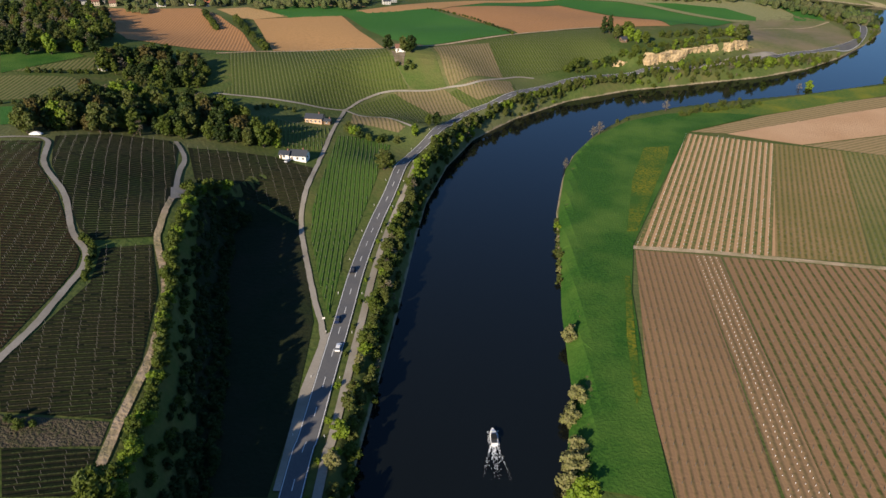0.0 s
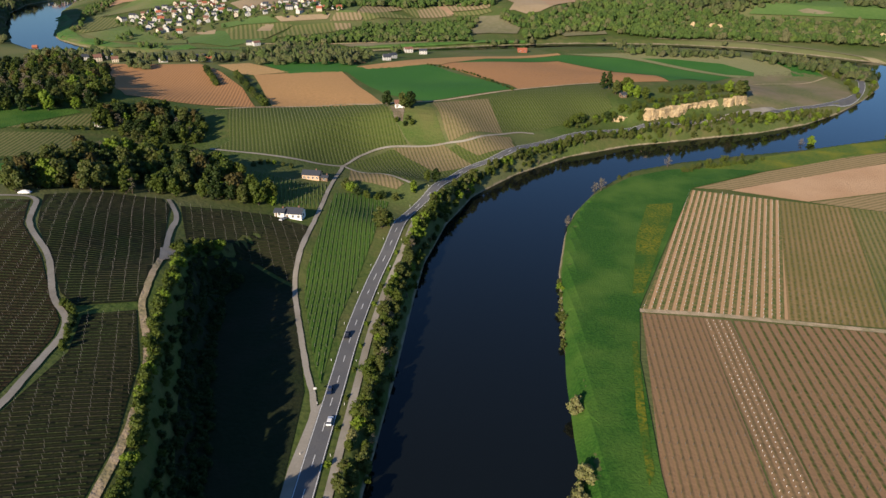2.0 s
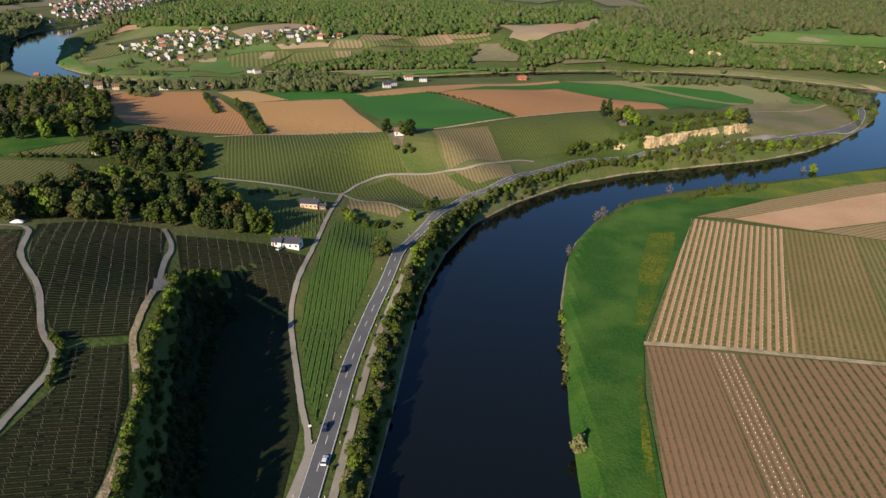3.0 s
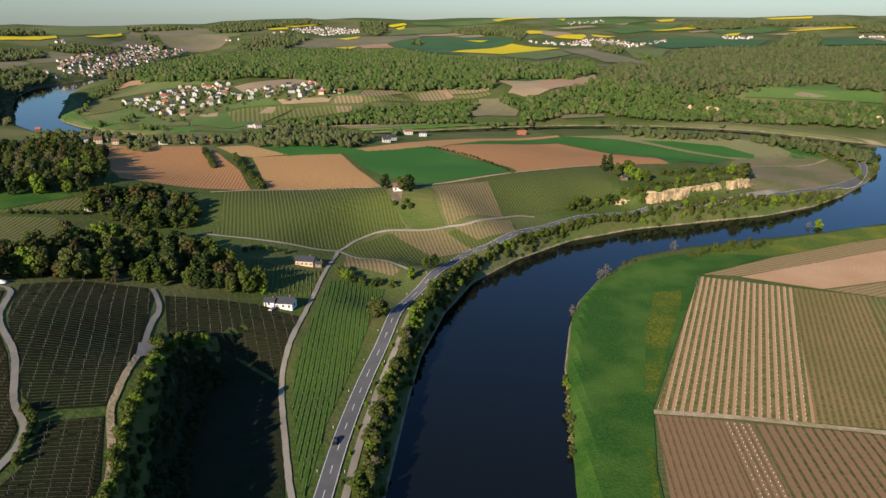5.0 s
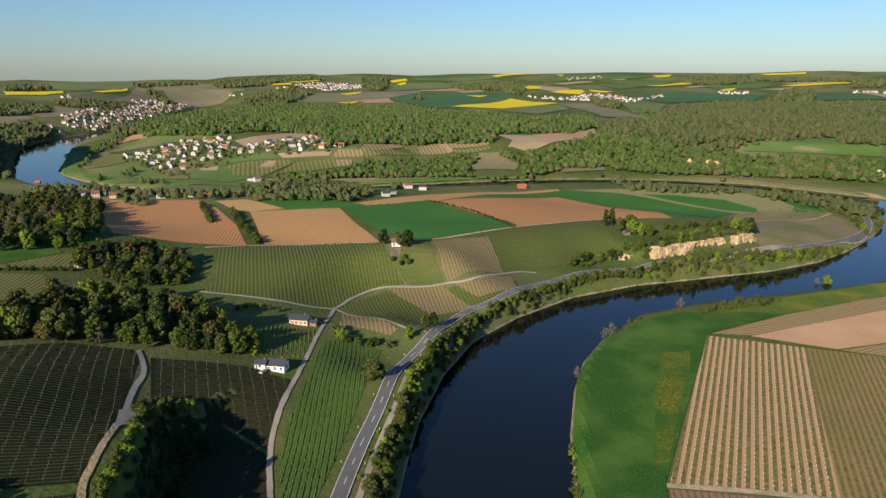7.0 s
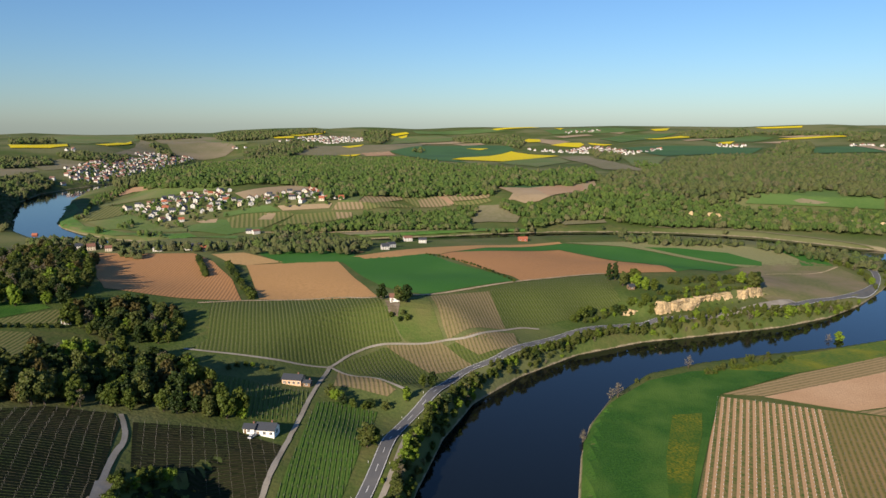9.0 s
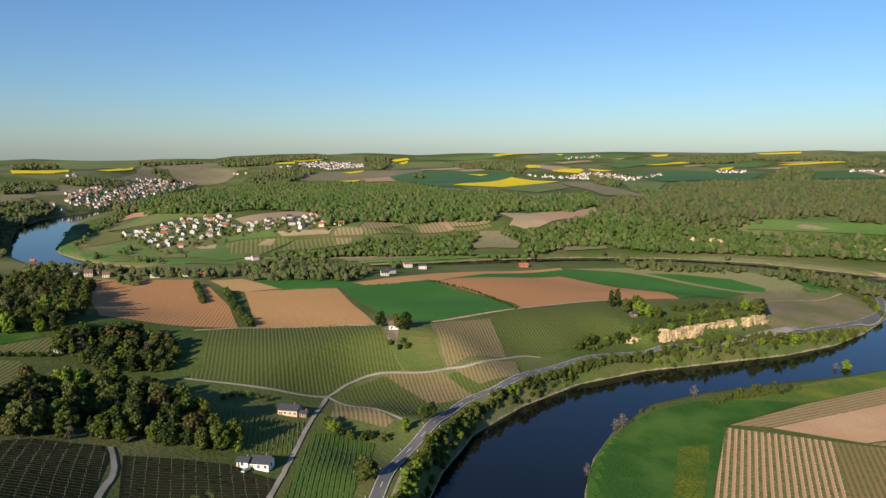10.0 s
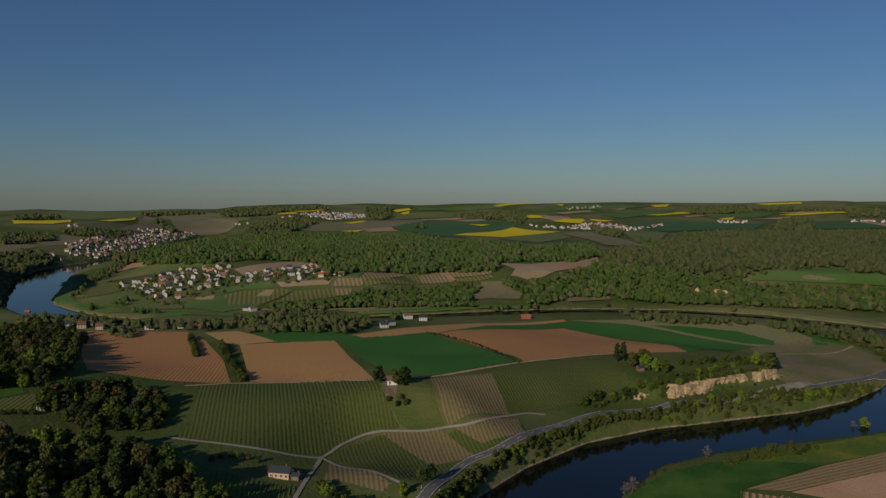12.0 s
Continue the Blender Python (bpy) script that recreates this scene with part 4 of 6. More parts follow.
def belt(points, gap, table, lo, hi, seed, group, spread=1.0, step=0.0):
    rng = random.Random(seed)
    line = curve_points(points, gap)
    for p in offsets(line, step):
        x, y = p.x + rng.uniform(-spread, spread), p.y + rng.uniform(-spread, spread)
        if shore(np.array([x]), np.array([y]))[0] < 0.6:
            continue
        kind, leaf = pick(rng, table)
        plant(kind, leaf, x, y, rng.uniform(lo, hi) * (0.75 if kind == "bush" else 1), rng, group)


# woods beside the vineyards
wood([(-200, 303), (-180, 320), (-159, 327), (-132, 335), (-109, 343), (-91, 341), (-90, 353), (-109, 368), (-130, 393), (-165, 405), (-204, 383), (-202, 358), (-203, 322)], 6.6, MIXED, 7, 16, 3, "mixed wood by the vineyards")
wood([(-222, 443), (-187, 428), (-152, 440), (-164, 475), (-193, 488), (-225, 472)], 6.6, MIXED, 7, 15, 4, "mixed copse on the slope")
wood([(-303, 445), (-264, 451), (-234, 468), (-243, 522), (-312, 666), (-366, 744), (-418, 759), (-386, 576)], 9.5, MIXED, 8, 15, 5, "mixed wood by the houses")
# bushy top of the bluff
belt(EDGE[1:], 2.8, [("bush", "lime", 1.5), ("bush", "green", 3), ("broad", "green", 1)], 5, 7.5, 6, "bushes on the bluff", 1.0, -1)
belt(EDGE[1:], 3.2, HEDGE, 3, 5, 7, "bushes on the bluff", 1.2, 2.8)
# flank rows all take the dark leaf colour, standing in for shade
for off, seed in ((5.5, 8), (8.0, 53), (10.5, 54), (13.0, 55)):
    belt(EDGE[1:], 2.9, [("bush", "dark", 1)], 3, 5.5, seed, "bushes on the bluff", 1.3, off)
for off, seed in ((-2, 56), (3, 57), (8, 58)):
    belt([(-60, -60), (-64, 0), (-72, 60), (-74.5, 104)], 7.0, [("broad", "dark", 2), ("broad", "green", 2), ("tall", "dark", 1)], 11, 15, seed, "tall trees on the bluff", 1.5, off)
belt([(-115, 279), (-113, 290), (-105, 295), (-96, 297)], 3.0, HEDGE, 3, 5, 9, "bushes at the quarry edge")
belt([(-130, 218), (-124, 212), (-120, 200), (-117, 191)], 2.4, HEDGE, 3, 4.5, 10, "hedge at the lane bend", 0.8)
# between road and river
for off, gap, lo, hi, seed in ((10.8, 5.0, 5, 9, 11), (13.6, 4.5, 4, 8.5, 12), (16.5, 5.0, 3, 5.5, 13)):
    belt([tuple(p) for p in MAIN[::10] if 60 < p.y < 440], gap, RIVERSIDE, lo, hi, seed, "riverside trees", 1.6, off)
for off, gap, lo, hi, seed in ((7.5, 5.0, 2.5, 5, 14), (11, 4.2, 3, 6.5, 15), (14.5, 4.6, 3, 6.5, 59)):
    belt([tuple(p) for p in MAIN[::10] if p.y > 440], gap, RIVERSIDE, lo, hi, seed, "riverside trees", 1.5, off)
belt([tuple(p) for p in MAIN[::10] if 60 < p.y < 330], 13, [("bush", "lime", 1), ("bush", "green", 0.6)], 2.4, 3.4, 16, "young roadside trees", 0.2, 4.6)
BANK = [(-17, 302), (-9, 354), (9, 398), (41, 447), (87, 491), (136, 519), (186, 539), (238, 559), (292, 574), (347, 606)]
belt(BANK[:5], 5.0, RIVERSIDE, 4, 8.5, 17, "riverside trees", 1.2)
belt(BANK, 5.0, RIVERSIDE, 2.5, 5.5, 18, "riverside trees", 1.5)
belt(BANK[4:], 4.5, RIVERSIDE, 4, 7.5, 39, "riverside trees", 2.0, -3.0)
# left of the road
rng = random.Random(5)
VALLEY_TREES = [
    ("broad", "olive", (-31, 334), 12), ("broad", "green", (-28, 336), 9), ("broad", "lime", (-17, 388), 8.5),
    ("broad", "green", (-9, 405), 8), ("broad", "dark", (-4, 409), 9),
    ("broad", "dark", (-41, 519), 12), ("broad", "olive", (-29, 512), 12), ("broad", "dark", (-24, 512), 13.5),
    ("bush", "green", (-33, 499), 4), ("bush", "dark", (-27, 497), 4), ("bush", "green", (-22, 498), 5), ("bush", "olive", (-25, 501), 4),
    ("tall", "dark", (139, 613), 16), ("tall", "dark", (145, 616), 17), ("broad", "olive", (147, 599), 13),
    ("broad", "lime", (157, 596), 13), ("broad", "lime", (164, 594), 12), ("broad", "green", (157, 605), 15), ("broad", "green", (171, 595), 11),
]
BANK_TREES = [
    ("broad", "olive", (252, 600), 14), ("broad", "dark", (259, 606), 13), ("broad", "lime", (249, 613), 11),
    ("broad", "pale", (45, 198), 8.5), ("bush", "pale", (42, 166), 7.5), ("bush", "pale", (39, 158), 7),
    ("bush", "pale", (38, 143), 7.5), ("bush", "pale", (36, 137), 8.5), ("bush", "lime", (37, 127), 8.5), ("bush", "pale", (35, 131), 8),
    ("bush", "bare", (69, 362), 8), ("bare", "bare", (92, 404), 8), ("bare", "bare", (96, 405), 9), ("bare", "bare", (150, 451), 8.5),
    ("broad", "lime", (281, 522), 9.5), ("bare", "bare", (273, 521), 8), ("broad", "green", (335, 516), 8),
    ("bush", "olive", (253, 558), 9), ("bush", "lime", (265, 563), 8), ("tall", "green", (189, 535), 10),
]
for kind, leaf, (x, y), tall in VALLEY_TREES + BANK_TREES:
    if kind == "bush" and leaf == "bare":
        kind = "bare"
    plant(kind, leaf, x, y, tall, rng, "", 1.0)
belt([(-107, 126), (-104, 126), (-101, 127)], 2.5, [("bush", "green", 1), ("bush", "dark", 1)], 2.5, 4, 19, "bushes on the rough bank", 1)
belt([(-57, 387), (-48, 382), (-38, 382), (-28, 383)], 4.0, SHRUBS, 6, 8.5, 20, "bushes above the vineyard", 1.5)
belt([(-233, 697), (-214, 654), (-196, 612)], 4, HEDGE, 6, 8, 21, "field hedge", 0.8)
belt([(-192, 658), (-173, 615), (-156, 576), (-136, 537)], 4, HEDGE, 6, 9, 22, "field hedge", 1.2)
belt([(-17, 729), (9, 703), (35, 660), (57, 587)], 5.5, HEDGE, 2.5, 4, 23, "low field hedge", 1)
belt([(190, 614), (208, 622), (231, 631), (258, 635)], 4.0, SHRUBS + [("bush", "bare", 0)], 6, 9, 24, "bushes above the cliff", 3)
belt([(172, 582), (193, 590), (222, 605), (262, 632)], 4.0, SHRUBS, 5, 7.5, 25, "bushes above the cliff", 2)
belt([(94, 533), (120, 554), (144, 559), (160, 553)], 4.2, SHRUBS, 6, 10, 26, "bushes by the quarry", 3)
belt([(103, 532), (133, 552), (157, 550)], 4.5, SHRUBS, 4, 7, 27, "bushes by the quarry", 2)
belt([(55, 295), (52, 275), (49, 249), (46, 231), (45, 219)], 4.5, WILLOW, 3, 5.5, 28, "shrubs on the river bank", 0.8)
belt([(42, 195), (41, 182), (40, 174)], 5, WILLOW, 3, 5, 29, "shrubs on the river bank", 0.6)
belt([(158, 444), (175, 453), (189, 462), (207, 473)], 4.5, [("bush", "green", 1), ("bush", "olive", 1)], 4, 6, 30, "bushes on the river bank", 3)
belt([(156, 441), (172, 447), (190, 457), (205, 463), (222, 472)], 3.2, [("bush", "green", 1), ("bush", "olive", 1), ("bush", "dark", 0.4)], 3, 5, 38, "bushes on the river bank", 3.5)
belt([(113, 427), (120, 431)], 5, WILLOW, 3, 4, 31, "shrubs on the river bank", 1)
belt([(-253, 420), (-237, 426), (-222, 437)], 4, HEDGE, 4, 5.5, 32, "field hedge", 1)
belt([(-238, 360), (-223, 365), (-208, 374)], 4, HEDGE, 3, 4.5, 33, "field hedge", 1)
belt([(-116, 360), (-107, 358), (-96, 352), (-90, 350)], 4, SHRUBS, 5, 8, 34, "trees behind the cottages", 1.5)
belt([(-113, 404), (-107, 414), (-93, 415)], 4, SHRUBS, 3, 5, 35, "bushes by the lane", 1)
belt([(405, 774), (410, 747), (408, 710), (390, 661)], 6, RIVERSIDE, 5, 8, 36, "trees by the road bend", 2)
belt([(407, 834), (429, 812), (446, 771), (485, 781)], 7, RIVERSIDE, 6, 9, 37, "trees by the river bend", 3)

FACE = [(158, 549), (178, 558), (205, 574), (232, 587), (248, 594), (262, 606)]
belt(FACE, 3.2, SHRUBS, 3.5, 6, 51, "bushes above the cliff", 1.2, -2.0)
belt(FACE, 7.0, SHRUBS, 1.5, 3, 52, "bushes at the foot of the cliff", 1.5, 5.0)
grow_all()

# far woods, past counting


def canopy(name, polys, gap, radius, material, seed, label, rise=1.0):
    """Far woods: one uneven crown for each tree, of many sizes, some tall and some low."""
    rng = np.random.default_rng(seed)
    fine = gap < 7.0
    ico = bmesh.new()
    bmesh.ops.create_icosphere(ico, subdivisions=2 if fine else 1, radius=1)
    bv = np.array([v.co[:] for v in ico.verts])
    ico.verts.index_update()
    bf = np.array([[v.index for v in f.verts] for f in ico.faces if f.calc_center_median().z > (-0.25 if fine else -0.5)])
    ico.free()
    verts, faces, count = [], [], 0
    for poly in polys:
        x, y = scatter(poly, gap, seed + len(verts))
        z = height(x, y)
        r = radius * rng.uniform(0.45, 1.2, x.size)
        for i in range(x.size):
            v = bv * r[i] * rng.uniform(0.6, 1.3, (len(bv), 1)) * (1, 1, rise * rng.uniform(0.8, 1.5)) + (x[i], y[i], z[i] + r[i] * rise * 0.6 + rng.uniform(0, radius * 0.8))
            verts.append(v)
            faces.append(bf + count)
            count += len(bv)
    if not count:
        return None
    me = bpy.data.meshes.new(name)
    me.from_pydata(np.concatenate(verts).tolist(), [], np.concatenate(faces).tolist())
    me.materials.append(material)
    return tagged(new(name, me), label, "wood", kind="stuff")


def canopy_material(name, shades, patch):
    """Each crown takes a shade of its own; broad patches of one kind of tree."""
    m, nt, bs = shader(name, 0.8, 0.15)
    geo = nt.nodes.new("ShaderNodeNewGeometry")
    ramp = nt.nodes.new("ShaderNodeValToRGB")
    ramp.color_ramp.interpolation = "CONSTANT"
    while len(ramp.color_ramp.elements) < len(shades):
        ramp.color_ramp.elements.new(0.5)
    for k, (e, c) in enumerate(zip(ramp.color_ramp.elements, shades)):
        e.position, e.color = k / len(shades), (*c, 1)
    nt.links.new(geo.outputs["Random Per Island"], ramp.inputs[0])
    f = noise_fac(nt, geo.outputs["Position"], 0.8, 5, 0.35, 0.65)
    big = noise_fac(nt, geo.outputs["Position"], 0.009, 4, 0.44, 0.6)
    tone = mix(nt, maths(nt, "MULTIPLY", big, 0.6), ramp.outputs[0], patch)
    col = mix(nt, maths(nt, "MULTIPLY", f, 0.45), tone, mix(nt, 0.5, tone, (0.03, 0.045, 0.012)))
    nt.links.new(col, bs.inputs["Base Color"])
    bumped(nt, bs, f, 0.9, 1.2)
    return m


M_WOODS = canopy_material("spring_woodland", [(0.085, 0.135, 0.03), (0.06, 0.105, 0.024), (0.115, 0.165, 0.035), (0.105, 0.125, 0.04), (0.075, 0.12, 0.026), (0.15, 0.145, 0.065)], (0.075, 0.125, 0.028))
M_WOODS_DARK = canopy_material("olive_woodland", [(0.085, 0.115, 0.034), (0.105, 0.12, 0.045), (0.07, 0.105, 0.03), (0.12, 0.128, 0.05), (0.10, 0.14, 0.036), (0.06, 0.085, 0.028), (0.125, 0.118, 0.06)], (0.11, 0.118, 0.045))
canopy("woodland", [[(-610, 1428), (-675, 1570), (-902, 2307), (-684, 2104), (-653, 2223), (-568, 2465), (-470, 2575), (-292, 2468), (-131, 2421), (-49, 2216), (20, 1965), (103, 1784), (145, 1626), (191, 1481), (269, 1597), (331, 1623), (292, 1365), (227, 1289), (164, 1274), (92, 1247), (80, 1178), (13, 1191), (-79, 1167), (-133, 1165), (-175, 1110), (-200, 1188), (-229, 1289), (-292, 1296), (-391, 1285), (-507, 1322)]], 8.4, 5.4, M_WOODS, 41, "dense spring woodland on a ridge")
canopy("woodland", [[(292, 1365), (373, 1511), (427, 1492), (662, 2020), (857, 2148), (1006, 2070), (1285, 2077), (660, 1081), (608, 1104), (625, 1157), (543, 1132), (473, 1122), (439, 1112), (368, 1135), (321, 1191), (274, 1264)]], 8.8, 5.8, M_WOODS_DARK, 42, "wide olive green spring woodland")
canopy("woodland", [[(270, 1265), (321, 1191), (368, 1135), (439, 1112), (462, 1094), (517, 1077), (567, 1060), (626, 1025), (559, 917), (499, 962), (403, 1001), (293, 1027), (245, 1061), (179, 1061), (140, 1020), (112, 1024), (120, 1075), (90, 1096), (88, 1135), (125, 1107), (178, 1142), (225, 1177)]], 6.6, 4.6, M_WOODS, 43, "wooded valley slope in spring green")
canopy("woodland", [[(-231, 965), (-205, 987), (-148, 1017), (-121, 1060), (-56, 1083), (13, 1129), (53, 1139), (56, 1111), (34, 1077), (40, 998), (-66, 986), (-142, 979), (-184, 957)]], 6.0, 4.0, M_WOODS, 44, "wooded slope below vineyards")
canopy("tree_belt", [[(-222, 808), (-205, 838), (-168, 952), (-115, 850), (-85, 820), (-77, 775), (-90, 716), (-135, 722), (-189, 714)], [(115, 1010), (236, 1022), (403, 983), (402, 979), (238, 965), (122, 1008)], [(219, 902), (283, 875), (351, 859), (350, 839), (274, 848), (219, 864)], [(365, 847), (416, 808), (467, 770), (434, 718), (391, 771), (362, 826)], [(-64, 869), (-61, 969), (-49, 870), (-54, 833)], [(51, 998), (95, 1010), (114, 1007), (66, 996)]], 7.5, 4.0, M_WOODS_DARK, 45, "belt of trees on the far river bank")
canopy("tree_belt", [[(-515, 886), (-508, 958), (-356, 799), (-293, 783), (-223, 792), (-206, 756), (-229, 736), (-283, 756), (-346, 767), (-388, 778), (-429, 767)], [(-332, 737), (-306, 743), (-287, 706), (-313, 704)]], 8.5, 4.4, M_WOODS_DARK, 46, "belt of trees behind the houses")
canopy("tree_belt", [[(-557, 1076), (-562, 1106), (-658, 1337), (-674, 1450), (-646, 1465), (-603, 1229), (-547, 1093)], [(-481, 979), (-485, 1007), (-458, 964), (-461, 958)], [(-459, 1008), (-448, 1027), (-431, 999), (-439, 983)], [(-417, 976), (-375, 956), (-366, 933), (-399, 944)], [(391, 860), (402, 842), (390, 817), (377, 824)]], 8, 3.6, M_WOODS, 47, "belt of trees along the river bank")
canopy("woodland", [[(-989, 1582), (-1005, 1673), (-978, 1713), (-918, 1665), (-887, 1602), (-825, 1429), (-709, 1195), (-602, 991), (-599, 972)], [(-1261, 2009), (-1239, 2078), (-1171, 2104), (-1104, 1998), (-1132, 1938), (-1115, 1872), (-1156, 1843)], [(-1213, 2210), (-1154, 2302), (-1075, 2452), (-1018, 2169), (-1095, 2152), (-1167, 2157)], [(-869, 1853), (-886, 2061), (-721, 1977), (-622, 1750), (-649, 1525), (-629, 1453), (-678, 1470)]], 9.0, 5.5, M_WOODS_DARK, 48, "dark wooded hillside above the river")
canopy("woodland", [[(-1250, 2982), (-1235, 2986), (-1070, 2801), (-1057, 2700), (-1132, 2780)], [(-1188, 3623), (-1162, 3827), (-977, 3946), (-737, 4020), (-661, 3879), (-852, 3682), (-876, 3433), (-1028, 3300)], [(-855, 2974), (-724, 3134), (-703, 3394), (-557, 3047), (-572, 2668), (-555, 2410), (-661, 2376)], [(-478, 4015), (-319, 4037), (-304, 3922), (-295, 3282), (-377, 3400)], [(34, 3725), (225, 3929), (403, 3880), (370, 3259), (318, 3059), (245, 3331), (61, 3499)], [(1260, 3826), (1629, 3835), (1502, 3460), (1225, 3393), (1225, 3677)], [(1549, 3581), (1907, 3360), (1956, 3180), (1839, 3029), (1727, 3042), (1835, 3233), (1638, 3354)], [(1497, 3041), (1366, 2631), (1109, 2167), (945, 2116), (1187, 2552)], [(563, 2796), (601, 2416), (476, 1981), (514, 2367)], [(-133, 2852), (-123, 2956), (-84, 2911), (-91, 2833)], [(-1719, 2796), (-1524, 2769), (-1440, 2618), (-1551, 2527)], [(-1575, 3577), (-1343, 3650), (-1227, 3569), (-1486, 3438)]], 15, 8.0, M_WOODS_DARK, 49, "distant dark woods on the plateau")
canopy("tree_belt", [[(-521, 1138), (-494, 1170), (-485, 1239), (-459, 1276), (-371, 1223), (-326, 1137), (-322, 1066), (-373, 1043), (-353, 990), (-397, 1002), (-442, 1051)], [(-345, 1139), (-263, 1170), (-214, 1208), (-167, 1174), (-156, 1105), (-225, 1083), (-300, 1074)], [(-984, 1837), (-1038, 2072), (-1057, 2455), (-1046, 2845), (-990, 2781), (-926, 2369), (-888, 2029), (-858, 1830), (-883, 1712), (-926, 1716)], [(-494, 1191), (-476, 1193), (-447, 1129), (-463, 1132)], [(-367, 1061), (-345, 1059), (-340, 1033), (-358, 1042)], [(529, 2002), (554, 1780), (448, 1521), (449, 1655)]], 15, 3.4, M_WOODS, 50, "garden trees round the village")

# ---------------------------------------------------------------- houses
M_WHITE = plain("white_render", (0.80, 0.78, 0.73), 0.9, vary=0.05)
M_CREAM = plain("cream_render", (0.66, 0.56, 0.42), 0.9, vary=0.06)
M_PINK = plain("apricot_render", (0.60, 0.40, 0.26), 0.9, vary=0.1)
M_SLATE = plain("dark_slate", (0.05, 0.055, 0.065), 0.5, 0.4, vary=0.25, scale=6)
M_TILE = plain("red_roof_tiles", (0.34, 0.11, 0.06), 0.8, vary=0.25, scale=6)
M_BROWN_TILE = plain("brown_roof_tiles", (0.20, 0.10, 0.07), 0.8, vary=0.25, scale=6)
M_GLASS = plain("window_glass", (0.03, 0.035, 0.045), 0.08, 0.6, vary=0.05)
M_WOOD = plain("weathered_wood", (0.20, 0.13, 0.08), 0.85, vary=0.25)
M_GUARD = plain("white_plant_guard", (0.72, 0.70, 0.68), 0.6)
M_STEEL = plain("galvanised_steel", (0.45, 0.46, 0.47), 0.45, 0.5, 0.8)


def gable_body(l, w, eave, ridge):
    bm = bmesh.new()
    pts = [(-w / 2, -1.5), (w / 2, -1.5), (w / 2, eave), (0, ridge), (-w / 2, eave)]
    a = [bm.verts.new((-l / 2, y, z)) for y, z in pts]
    b = [bm.verts.new((l / 2, y, z)) for y, z in pts]
    bm.faces.new(a[::-1])
    bm.faces.new(b)
    for i in range(5):
        bm.faces.new((a[i], a[(i + 1) % 5], b[(i + 1) % 5], b[i]))
    return bm


def slope(l, w, eave, ridge, side, thick=0.25, over=0.5):
    bm = bmesh.new()
    rise = (ridge - eave) / (w / 2)
    y0, z0 = side * (w / 2 + over), eave - rise * over
    prof = [(0, ridge + 0.05), (y0, z0 + 0.05), (y0, z0 + thick), (0, ridge + thick + 0.05)]
    a = [bm.verts.new((-l / 2 - over, y, z)) for y, z in prof]
    b = [bm.verts.new((l / 2 + over, y, z)) for y, z in prof]
    for i in range(4):
        bm.faces.new((a[i], a[(i + 1) % 4], b[(i + 1) % 4], b[i]))
    bm.faces.new(a[::-1])
    bm.faces.new(b)
    bmesh.ops.recalc_face_normals(bm, faces=bm.faces[:])
    return bm


def window_frame(pane, x, y, z, across):
    """A white frame of four bars round a pane and one mullion."""
    bm = bmesh.new()
    for a0, z0, a1, z1 in ((-0.68, 0, -0.58, 1.3), (0.58, 0, 0.68, 1.3), (-0.68, -0.1, 0.68, 0), (-0.68, 1.3, 0.68, 1.4), (-0.04, 0, 0.04, 1.3)):
        if across:
            box(bm, x + a0, y - 0.05, z + z0, x + a1, y + 0.05, z + z1)
        else:
            box(bm, x - 0.05, y + a0, z + z0, x + 0.05, y + a1, z + z1)
    part("frame", bm, M_GUARD, pane, "white window frame")


def make_house(l, w, eave, ridge, wall, roof, label, floors=2, name="house", cols=3):
    root = tagged(new(name), label, name)
    body = part("wall", gable_body(l, w, eave, ridge), wall, root)
    for side in (-1, 1):
        part("roof_slope", slope(l, w, eave, ridge, side), roof, root)
    bm = bmesh.new()
    box(bm, l * 0.2, w * 0.1, ridge - 1.2, l * 0.2 + 0.7, w * 0.1 + 0.7, ridge + 0.9)
    part("chimney", bm, M_BROWN_TILE, root)
    for side in (-1, 1):
        for f in range(floors):
            for c in range(cols):
                x = l * ((c + 0.5) / cols - 0.5)
                z = 0.9 + f * (eave / floors)
                bm = bmesh.new()
                ya, yb = sorted((side * (w / 2 - 0.1), side * (w / 2 + 0.05)))
                box(bm, x - 0.6, ya, z, x + 0.6, yb, z + 1.3)
                pane = part("window", bm, M_GLASS, root)
                if floors == 1:
                    window_frame(pane, x, side * (w / 2 + 0.05), z, True)
    for side in (-1, 1):
        for f in range(floors):
            z = 0.9 + f * (eave / floors)
            bm = bmesh.new()
            xa, xb = sorted((side * (l / 2 - 0.1), side * (l / 2 + 0.05)))
            box(bm, xa, -0.7, z, xb, 0.7, z + 1.3)
            part("window", bm, M_GLASS, root)
    bm = bmesh.new()
    box(bm, -l * 0.32 - 0.5, -w / 2 - 0.06, 0, -l * 0.32 + 0.5, -w / 2 + 0.1, 2.1)
    part("door", bm, M_WOOD, root)
    return root


def stand(ob, x, y, turn, s=1.0):
    ob.matrix_basis = pose(x, y, float(height(x, y)) + 0.15, 0, 0, turn) @ Matrix.Diagonal((s, s, s, 1))
    return ob


